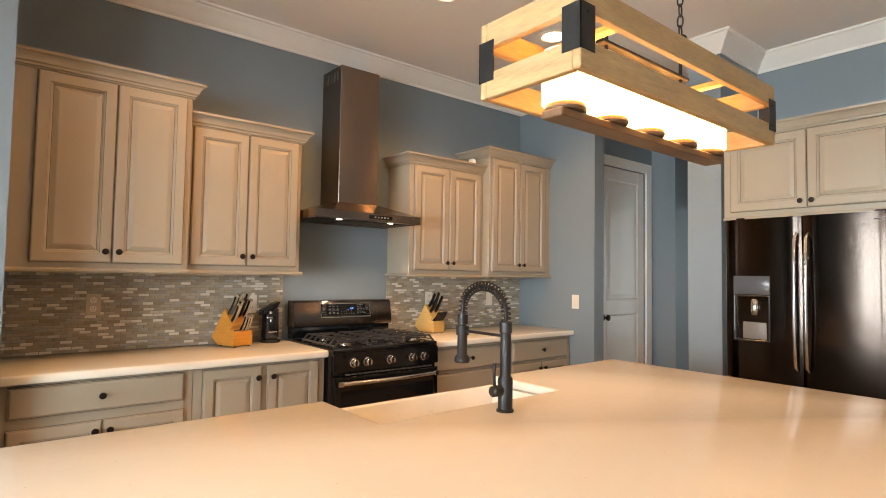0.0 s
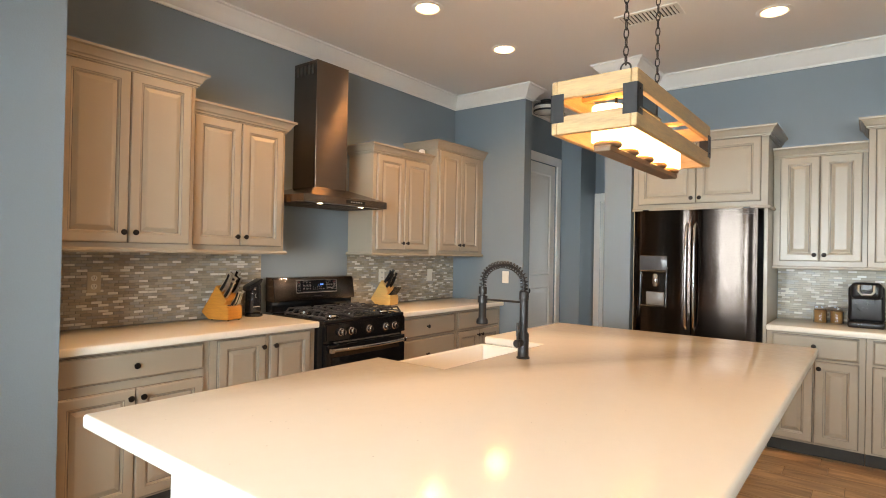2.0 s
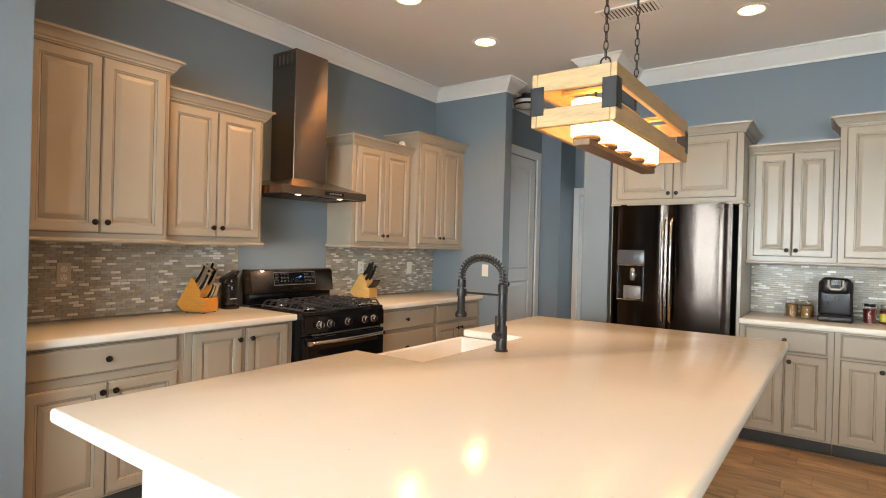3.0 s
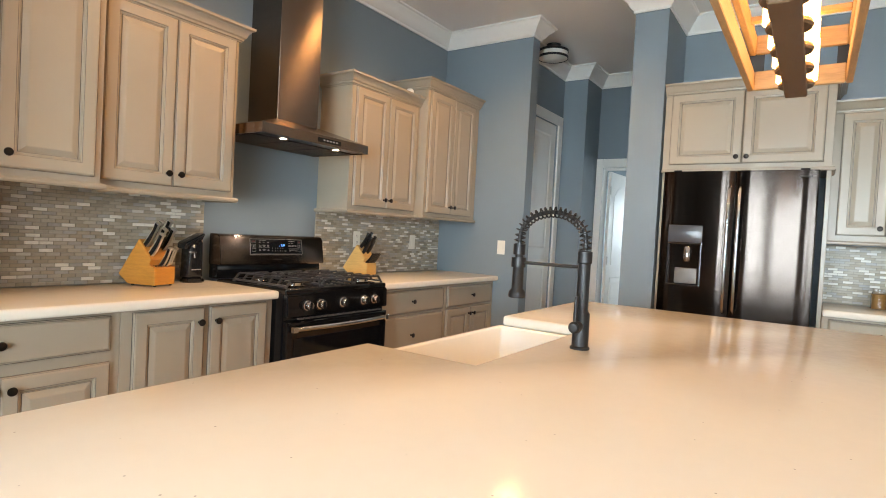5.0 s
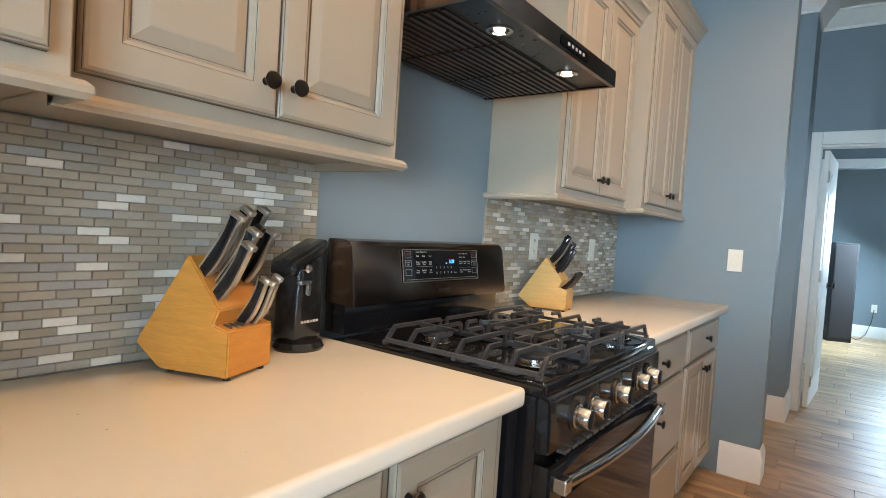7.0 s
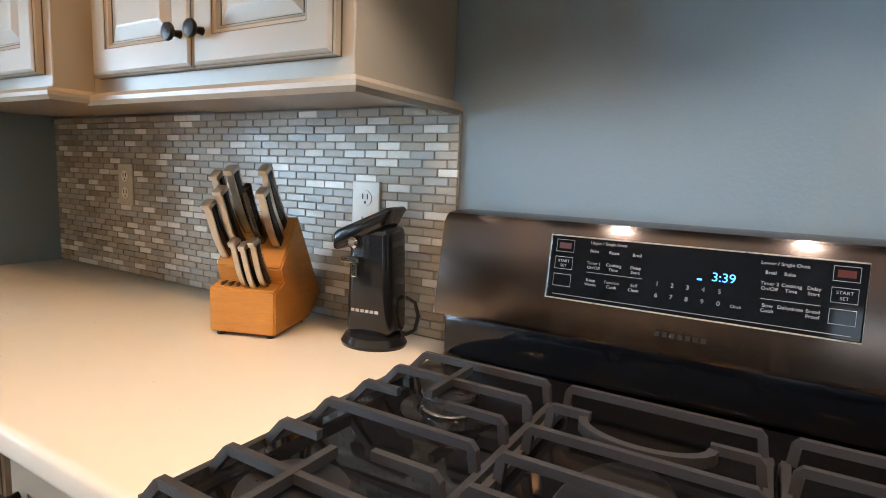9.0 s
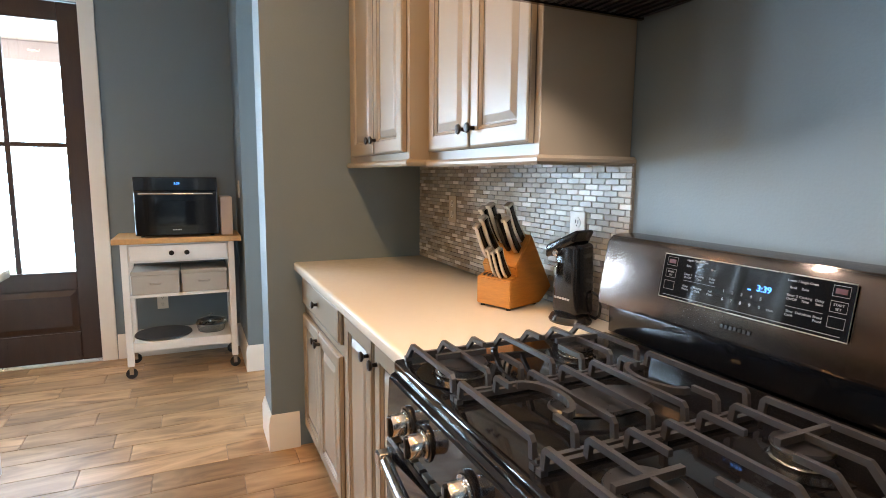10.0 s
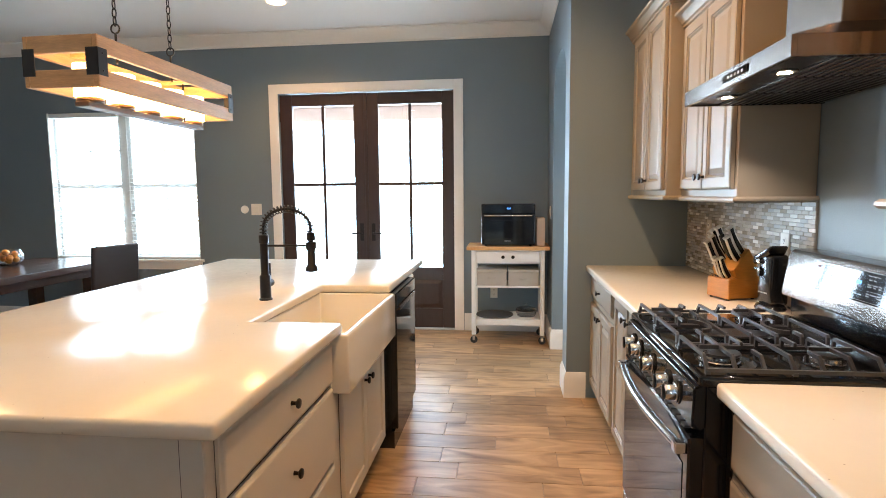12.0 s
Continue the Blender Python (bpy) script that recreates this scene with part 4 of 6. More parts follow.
def make_fridge():
    w, d = 0.895, 0.62
    f = thing("refrigerator", pose(FX, -1.972, 0, 0, 0, -90), "black stainless french-door refrigerator with water dispenser", "refrigerator")
    part("case", box(0.004, 0.095, 0.012, w - 0.004, d, 1.758, 0.004, 1), M_PLASTIC, f, "dark grey case")
    for x in (0.06, w - 0.10):
        part("hinge_cover", box(x, 0.03, 1.759, x + 0.05, 0.16, 1.770, 0.003, 2), M_PLASTIC, f)

    def bowed(x0, x1, z0, z1, name, label):
        bm = bmesh.new()
        n = 10
        cols = []
        for i in range(n + 1):
            u = i / n
            x = x0 + (x1 - x0) * u
            g = (x - w / 2) / (w / 2)
            e = min(u, 1 - u) * (x1 - x0)
            y = 0.016 * g * g + (0.010 * (1 - min(1, e / 0.012)) ** 2)
            cols.append([bm.verts.new((x, y, z0)), bm.verts.new((x, y, z1)), bm.verts.new((x, 0.09, z1)), bm.verts.new((x, 0.09, z0))])
        for a, b in zip(cols, cols[1:]):
            for k in range(4):
                bm.faces.new((a[k], b[k], b[(k + 1) % 4], a[(k + 1) % 4]))
        bm.faces.new(cols[0])
        bm.faces.new(cols[-1][::-1])
        bmesh.ops.recalc_face_normals(bm, faces=bm.faces)
        return part(name, bm, M_FRIDGE, f, label, 30)

    dl = bowed(0.0, w / 2 - 0.003, 0.745, 1.758, "door", "upper door with dispenser")
    dr = bowed(w / 2 + 0.003, w, 0.745, 1.758, "door", "upper door")
    fz = bowed(0.0, w, 0.40, 0.735, "freezer_drawer", "upper freezer drawer")
    bowed(0.0, w, 0.06, 0.39, "freezer_drawer", "lower freezer drawer")
    for x, p in ((w / 2 - 0.030, dl), (w / 2 + 0.030, dr)):
        pts = [(x, 0.012, 0.83), (x, -0.030, 0.86), (x, -0.046, 1.0), (x, -0.050, 1.24), (x, -0.046, 1.48), (x, -0.030, 1.62), (x, 0.012, 1.65)]
        part("handle", tube(pts, 0.0115, 10), M_CHROME, p, "long bowed steel handle", 50)
    for z in (0.690, 0.345):
        pts = [(0.08, 0.012, z), (0.10, -0.030, z), (0.25, -0.046, z), (w / 2, -0.052, z), (w - 0.25, -0.046, z), (w - 0.10, -0.030, z), (w - 0.08, 0.012, z)]
        part("handle", tube(pts, 0.0115, 10), M_CHROME, fz, "bowed steel drawer handle", 50)
    x0, x1, z0, z1 = 0.055, 0.270, 0.985, 1.395
    disp = part("dispenser", rings(x0, z0, x1, z1 - 0.12, [(0, -0.004), (0.006, -0.006), (0.010, -0.004), (0.014, 0.0135)], 0.0175), M_PLASTIC, dl, "dark recessed water dispenser")
    part("dispenser_panel", box(x0, -0.006, z1 - 0.118, x1, 0.016, z1, 0.004, 2), M_PANEL, disp, "slate-grey dispenser panel", 40)
    part("paddle", turned([(0.020, 0), (0.026, 0.02), (0.026, 0.09), (0.018, 0.10)], 16, pose((x0 + x1) / 2 + 0.02, 0.000, z1 - 0.245)), M_CHROME, disp, "steel nozzle", 40)
    part("paddle", box(x0 + 0.055, -0.004, z0 + 0.015, x1 - 0.02, 0.012, z0 + 0.12, 0.006, 2), M_DULL, disp, "silver push plate", 40)
    part("maker_mark", join(*[box(w - 0.10 + 0.010 * i, 0.0085, 1.713, w - 0.093 + 0.010 * i, 0.012, 1.721) for i in range(7)]), M_BLACK, dr)


make_fridge()
FS = "cabinets on the fridge wall"


def facing_west(y, x=XF):
    return pose(x, y, 0, 0, 0, -90)


solid("tall_end_panel", box(1.88, -2.925, 0, XF, -2.900, 1.775, 0.002, 1), M_CAB, "greige side panel between fridge and counter", "panel")
solid("tall_end_panel", box(1.88, -1.965, 0, XF, -1.945, 1.775, 0.002, 1), M_CAB, "greige side panel between fridge and stub wall", "panel")
c = cabinet("fridge_cabinet", facing_west(-1.945), 0.98, 1.776, 2.320, XF - 1.86, pair(0.045, 0.935, 1.812, 2.290, 1.852), "deep greige two-door cabinet over the fridge", ends=(False, True), group=FS)
cabinet("upper_cabinet", facing_west(-2.927), 0.575, 1.335, 2.185, 0.315, pair(0.045, 0.545, 1.375, 2.150, 1.422), "short greige double-door wall cabinet over the coffee counter", group=FS)
cabinet("upper_cabinet", facing_west(-3.504), 0.68, 1.338, 2.335, 0.385, pair(0.04, 0.64, 1.375, 2.295, 1.422), "tall greige double-door wall cabinet over the coffee counter", ends=(True, True), group=FS)
for y, w in ((-2.927, 0.575), (-3.504, 0.575), (-4.081, 0.575)):
    cabinet("base_cabinet", facing_west(y), w, 0, 0.873, 0.57, [("slab", 0.035, 0.700, w - 0.035, 0.855, [(w / 2, 0.785)])] + pair(0.035, w - 0.035, 0.115, 0.682, 0.635, gap=0.01),
            "greige base cabinet with raised-panel doors under the coffee counter", upper=False, group=FS)
solid("countertop", slab([(1.830, -4.68), (XF - 0.001, -4.68), (XF - 0.001, -2.927), (1.830, -2.927)], 0.8735, 0.915), M_QUARTZ, "white quartz coffee counter beside the fridge", "worktop", 40)

# ---- island ----
IX0, IX1, IY0, IY1 = -2.155, 0.795, -3.308, -1.795
SX0, SX1, SY = -0.985, -0.135, -2.165
solid("island_countertop", slab([(IX0, IY0), (IX1, IY0), (IX1, IY1), (SX1, IY1), (SX1, SY), (SX0, SY), (SX0, IY1), (IX0, IY1)], 0.8735, 0.915), M_QUARTZ,
      "large white speckled quartz island top with sink cutout", "worktop", 40)


def facing_north(x, y=IY1 - 0.045):
    return pose(x, y, 0, 0, 0, 180)


IG = "island cabinets"
BY = -2.90


def island_unit(x1, x0, fronts, label, top=0.873):
    """Island cabinet from x1 (east) to x0 (west), fronts facing the range; local x runs west."""
    cab = thing("island_cabinet", facing_north(x1), label, "cabinet", IG)
    w = x1 - x0
    part("body", box(0, 0.0, 0.09, w, -BY + IY1 - 0.045, top, 0.002, 1), M_CABI, cab)
    # shade below the island unit is put into the toe kick's colour
    part("toe_kick", box(0.002, 0.07, 0, w - 0.002, -BY + IY1 - 0.06, 0.0895), M_GAP_SHADE, cab, "recessed toe kick coloured dark as shade")
    for f in fronts:
        front(cab, f[0], *f[1:5], 0.0, f[5], M_CABI)
    return cab


east_unit = island_unit(0.762, -0.120, [("slab", 0.04, 0.695, 0.852, 0.850, [(0.446, 0.775)]), ("slab", 0.04, 0.395, 0.852, 0.680, [(0.446, 0.555)]), ("slab", 0.04, 0.105, 0.852, 0.380, [(0.446, 0.265)])],
            "pale island cabinet with three slab drawers")
part("corner_post", box(-0.006, 0.0005, 0.09, -0.0002, 0.055, 0.8725, 0.001, 1), M_CABI, east_unit)
# thin dark strip paints the shadow line beside the post
part("reveal_shade_line", box(-0.0022, 0.0555, 0.09, -0.0002, 0.0585, 0.8725), M_GLAZE_SHADE, east_unit, "painted shadow line beside the corner post")
island_unit(-0.122, -1.010, pair(0.075, 0.815, 0.105, 0.625, 0.555, "shaker", 0.004, 0.035), "pale island sink cabinet with two flat-panel doors", 0.64)
island_unit(-1.625, -1.925, [("slab", 0.02, 0.700, 0.28, 0.850, [(0.150, 0.78)]), ("slab", 0.02, 0.405, 0.28, 0.685, [(0.150, 0.55)]), ("slab", 0.02, 0.105, 0.28, 0.390, [(0.150, 0.26)])],
            "narrow pale island cabinet with three drawers beside the dishwasher")


def make_sink():
    s = thing("farmhouse_sink", pose(0, 0, 0), "white fireclay apron-front sink set in the island", "sink")
    x0, x1, y0, y1, zb, zt = -1.000, -0.118, -2.200, -1.768, 0.640, 0.8725
    bm = slab([(x0, y0), (x1, y0), (x1, y1), (x0, y1)], zb, zt, 0.0)
    top = max(bm.faces, key=lambda f: f.calc_center_median().z)
    bmesh.ops.inset_region(bm, faces=[top], thickness=0.026, use_even_offset=True)
    mid = [f for f in bm.faces if f.normal.z > 0.9 and abs(f.calc_center_median().x - (x0 + x1) / 2) < 0.01 and abs(f.calc_center_median().y - (y0 + y1) / 2) < 0.01][0]
    r = bmesh.ops.extrude_discrete_faces(bm, faces=[mid])
    for v in r["faces"][0].verts:
        v.co.z -= 0.205
    bmesh.ops.remove_doubles(bm, verts=bm.verts, dist=0.0001)
    bmesh.ops.recalc_face_normals(bm, faces=bm.faces)
    bmesh.ops.bevel(bm, geom=bm.edges[:], offset=0.009, segments=3, profile=0.5, affect="EDGES")
    part("basin", bm, M_SINK, s, "glossy white fireclay basin with apron", 40)
    part("drain", turned([(0, 0), (0.045, 0), (0.045, 0.004), (0.038, 0.005), (0.030, 0.002), (0, 0.002)], 24, pose(-0.57, -1.98, zt - 0.2045)), M_CHROME, s, "steel drain", 40)


make_sink()


def make_dishwasher():
    d = thing("dishwasher", facing_north(-1.012, -1.800), "black stainless built-in dishwasher in the island", "dishwasher")
    part("tub", box(0.002, 0.0, 0.10, 0.608, 0.56, 0.868), M_PLASTIC, d)
    door = part("door", rings(0.004, 0.115, 0.606, 0.780, [(0, -0.030), (0.005, -0.034)], 0.0), M_ENAMEL, d, "dark glossy door", 30)
    part("control_panel", rings(0.004, 0.786, 0.606, 0.866, [(0, -0.030), (0.006, -0.036)], 0.0), M_ENAMEL, d, "black control panel with pocket handle", 30)
    part("pocket_handle", box(0.05, -0.046, 0.765, 0.56, -0.030, 0.790, 0.006, 2), M_STEELH, door)
    part("toe_kick", box(0.004, -0.012, 0.0, 0.606, 0.40, 0.098), M_PLASTIC, d, "black toe kick")


make_dishwasher()


def make_faucet():
    f = thing("kitchen_faucet", pose(-0.562, -2.288, 0.915), "matt black spring-neck pull-down kitchen faucet", "faucet")
    part("column", turned([(0, 0), (0.030, 0), (0.030, 0.006), (0.025, 0.010), (0.025, 0.110), (0.021, 0.116), (0.0185, 0.120), (0.0185, 0.262), (0.022, 0.266), (0.022, 0.300), (0.014, 0.304), (0, 0.304)], 20), M_BLACK, f, "", 40)
    # neck: up from the column, over and down to the head, along +y
    neck = [(0, 0, 0.30 + 0.03 * i) for i in range(2)]
    for i in range(17):
        a = math.pi - math.pi * i / 16
        neck.append((0, 0.112 + 0.112 * math.cos(a), 0.335 + 0.085 * math.sin(a)))
    neck.append((0, 0.224, 0.305))
    part("hose", tube(neck, 0.0070, 8), M_BLACK, f, "", 50)
    coil, turns, per = [], 24, 9
    pv = [Vector(p) for p in neck]
    seglen = [0]
    for a, b in zip(pv, pv[1:]):
        seglen.append(seglen[-1] + (b - a).length)
    for k in range(turns * per + 1):
        s = seglen[-1] * k / (turns * per)
        i = max(j for j in range(len(seglen)) if seglen[j] <= s + 1e-9)
        i = min(i, len(pv) - 2)
        t = (s - seglen[i]) / (seglen[i + 1] - seglen[i])
        p = pv[i].lerp(pv[i + 1], t)
        d = (pv[i + 1] - pv[i]).normalized()
        e1 = Vector((1, 0, 0))
        e2 = d.cross(e1).normalized()
        ang = 2 * math.pi * k / per
        coil.append(p + 0.0165 * (math.cos(ang) * e1 + math.sin(ang) * e2))
    part("spring", tube(coil, 0.0028, 5), M_BLACK, f, "open coil spring", 60)
    part("spray_head", turned([(0, 0.135), (0.027, 0.135), (0.029, 0.142), (0.027, 0.155), (0.019, 0.165), (0.018, 0.245), (0.014, 0.252), (0.013, 0.275), (0.020, 0.278), (0.020, 0.312), (0, 0.314)], 18, pose(0, 0.224, 0)), M_BLACK, f, "", 40)
    part("holder_arm", tube([(0, 0.018, 0.252), (0, 0.205, 0.252)], 0.0055, 8), M_BLACK, f, "", 50)
    part("holder_ring", turned([(0.0195, 0.236), (0.024, 0.236), (0.024, 0.268), (0.0195, 0.268)], 16, pose(0, 0.224, 0)), M_BLACK, f, "", 40)
    part("lever_hub", turned([(0, 0), (0.015, 0), (0.018, 0.015), (0.018, 0.042), (0.012, 0.048), (0, 0.048)], 16, pose(-0.018, 0, 0.072, 0, -90)), M_BLACK, f, "", 40)
    part("lever", tube([(-0.050, 0, 0.075), (-0.054, 0, 0.115), (-0.052, 0, 0.165)], 0.0055, 8), M_BLACK, f, "", 50)


make_faucet()


# ---- pendant over the island ----
def make_pendant():
    x0, x1, y0, y1, z0, z1 = -1.024, -0.036, -2.940, -2.644, 1.797, 1.981
    p = thing("pendant_light", pose(-0.53, -2.792, z0), "long weathered-wood crate pendant with five lit candle lamps", "pendant light")
    ox, oy = -0.53, -2.792
    X0, X1, Y0, Y1 = x0 - ox, x1 - ox, y0 - oy, y1 - oy
    for za, zb in ((0.0, 0.062), (0.122, 0.184)):
        for y in (Y0, Y1 - 0.020):
            part("side_board", box(X0, y, za, X1, y + 0.020, zb, 0.0025, 1), M_WOOD, p)
        for x in (X0, X1 - 0.020):
            part("end_board", box(x, Y0 + 0.0205, za, x + 0.020, Y1 - 0.0205, zb, 0.0025, 1), M_WOODE, p)
    for x, sx in ((X0, 1), (X1, -1)):
        for y, sy in ((Y0, 1), (Y1, -1)):
            xa, xb = sorted((x - sx * 0.0025, x + sx * 0.046))
            ya, yb = sorted((y - sy * 0.0025, y - sy * 0.0003))
            xc, xd = sorted((x - sx * 0.0025, x - sx * 0.0003))
            yc, yd = sorted((y - sy * 0.0025, y + sy * 0.046))
            br = part("corner_bracket", join(box(xa, ya, 0.040, xb, yb, 0.138), box(xc, yc, 0.040, xd, yd, 0.138)), M_BLACK, p, "black metal corner bracket")
            for k in (0.058, 0.120):
                part("screw", turned([(0, 0), (0.004, 0), (0.003, 0.002), (0, 0.0025)], 8, pose((xa + xb) / 2, y - sy * 0.0025, k, 90 * sy)), M_KNOB, br)
    for x in (-0.28, 0.28):
        part("cross_bar", box(x - 0.014, Y0 + 0.0205, 0.158, x + 0.014, Y1 - 0.0205, 0.174, 0.002, 1), M_WOODE, p)
    part("candle_bar", box(-0.405, -0.030, -0.055, 0.405, 0.030, -0.034, 0.003, 1), M_WOODSHADE, p, "wooden candle bar under the frame")
    for x in (-0.28, 0.28):
        part("hanger_rod", tube([(x, 0, -0.034), (x, 0, 0.158)], 0.005, 8), M_BLACK, p)
    for bx, by, bz in PENDANT_BULBS:
        cx = bx - ox
        part("candle_cup", turned([(0, -0.034), (0.046, -0.034), (0.049, -0.028), (0.046, -0.018), (0.030, -0.014), (0, -0.014)], 20, pose(cx, 0, 0)), M_WOODSHADE, p, "round wooden candle cup", 40)
        sl = part("candle_sleeve", turned([(0.054, -0.014), (0.056, -0.014), (0.056, 0.108), (0.054, 0.108)], 24, pose(cx, 0, 0)), M_SLEEVE, p, "glowing frosted glass sleeve", 40)
        sl.visible_shadow = False
        bu = part("bulb", turned([(0, -0.012), (0.010, -0.012), (0.0165, 0.012), (0.0175, 0.030), (0.011, 0.060), (0.004, 0.078), (0, 0.080)], 16, pose(cx, 0.0, 0)), M_BULB, p, "glowing candle bulb", 50)
        bu.visible_shadow = False
    for x in (-0.19, 0.19):
        part("stem", tube([(x, 0, 0.150), (x, 0, 0.275)], 0.005, 8), M_BLACK, p)
        part("ring", tube([(x, 0.019 * math.cos(u), 0.292 + 0.019 * math.sin(u)) for u in [2 * math.pi * k / 16 for k in range(16)]], 0.0035, 6, True), M_BLACK, p)
        z, k = 0.322, 0
        while z < H - z0 - 0.045:
            lk = [(0.0085 * math.cos(u), 0, z + 0.020 * math.sin(u)) for u in [2 * math.pi * j / 12 for j in range(12)]]
            bm = tube(lk, 0.0026, 5, True)
            part("chain_link", moved(bm, pose(x, 0, 0, 0, 0, 90 * (k % 2))), M_BLACK, p)
            z, k = z + 0.033, k + 1
        part("ceiling_hook", tube([(x, 0, z - 0.015), (x, 0, H - z0 - 0.002)], 0.003, 6), M_BLACK, p)
    part("cross_rail", box(-0.22, -0.012, 0.1742, 0.22, 0.012, 0.184, 0.002, 1), M_BLACK, p)


make_pendant()

# ---- doors and windows ----


def casing(name, y0, y1, z1, x, w=0.095, t=0.02, facing=1, z0=0.0, label="white door casing"):
    """Casing round an opening in a wall across x; facing: 1 looks to +x."""
    xa, xb = sorted((x, x + facing * t))
    ob = thing(name, pose(0, 0, 0), label, "door casing")
    ob["kind"] = "structure"
    part("jamb_casing", box(xa, y0 - w, z0, xb, y0, z1 + w, 0.004, 2), M_TRIM, ob)
    part("jamb_casing", box(xa, y1, z0, xb, y1 + w, z1 + w, 0.004, 2), M_TRIM, ob)
    part("head_casing", box(xa, y0 + 0.0005, z1, xb, y1 - 0.0005, z1 + w, 0.004, 2), M_TRIM, ob)
    return ob


def patio_leaf(y0, y1, knob_side):
    leaf = thing("patio_door", pose(XD - 0.075, 0, 0), "dark mahogany patio door with four glass panes", "door", "pair of patio doors")
    z1, t = 2.425, 0.045
    g0, g1, gz0, gz1 = y0 + 0.130, y1 - 0.125, 0.645, 2.305
    part("stile", box(0, y0 + 0.002, 0.012, t, g0, z1, 0.003, 1), M_DARKWOOD, leaf)
    part("stile", box(0, g1, 0.012, t, y1 - 0.002, z1, 0.003, 1), M_DARKWOOD, leaf)
    part("top_rail", box(0, g0 + 0.0004, gz1, t, g1 - 0.0004, z1, 0.003, 1), M_DARKWOOD, leaf)
    part("lock_rail", box(0, g0 + 0.0004, 0.520, t, g1 - 0.0004, gz0, 0.003, 1), M_DARKWOOD, leaf)
    part("bottom_rail", box(0, g0 + 0.0004, 0.012, t, g1 - 0.0004, 0.215, 0.003, 1), M_DARKWOOD, leaf)
    pan = rings(g0 + 0.0006, 0.2152, g1 - 0.0006, 0.5198, [(0, -0.012), (0.010, -0.012), (0.045, -0.022), (0.050, -0.022)], 0.012)
    part("raised_panel", moved(pan, pose(0.018, 0, 0, 0, 0, 90)), M_DARKWOOD, leaf)
    ym, zm = (g0 + g1) / 2, 1.505
    part("muntin", box(0.010, ym - 0.015, gz0 + 0.0004, 0.036, ym + 0.015, gz1 - 0.0004, 0.003, 1), M_DARKWOOD, leaf)
    for a, b in ((g0, ym - 0.0152), (ym + 0.0152, g1)):
        part("muntin", box(0.010, a + 0.0004, zm - 0.015, 0.036, b, zm + 0.015, 0.003, 1), M_DARKWOOD, leaf)
        for c, d in ((gz0, zm - 0.016), (zm + 0.016, gz1)):
            p = part("glass_pane", box(0.020, a, c, 0.024, b, d), M_GLASS, leaf, "clear glass pane")
            p.visible_shadow = False
    for z in (0.25, 1.2, 2.2):
        yh = y0 if knob_side == "right" else y1
        part("hinge", tube([(t + 0.004, yh, z - 0.05), (t + 0.004, yh, z + 0.05)], 0.006, 8), M_KNOB, leaf)
    yk = (y1 - 0.06) if knob_side == "right" else (y0 + 0.06)
    h = part("door_handle", tube([(t, yk, 1.0), (t + 0.05, yk, 1.0), (t + 0.055, yk + (-0.10 if knob_side == "right" else 0.10), 1.0)], 0.008, 8), M_KNOB, leaf, "dark bronze lever", 50)
    part("backplate", box(t, yk - 0.02, 0.92, t + 0.006, yk + 0.02, 1.10, 0.002, 1), M_KNOB, h)


patio_leaf(-3.51, -2.606, "right")
patio_leaf(-2.604, -1.70, "left")
solid("astragal", box(XD - 0.080, -2.622, 0.012, XD - 0.022, -2.588, 2.425, 0.004, 1), M_DARKWOOD, "dark mahogany cover strip between the patio doors", "astragal")
casing("door_casing_1", -3.51, -1.70, 2.43, XD, label="white casing round the patio doors")
structure("threshold", box(XD - 0.158, -3.508, -0.006, XD + 0.01, -1.702, 0.010, 0.003, 1), M_SILVER, "metal door threshold", "threshold")


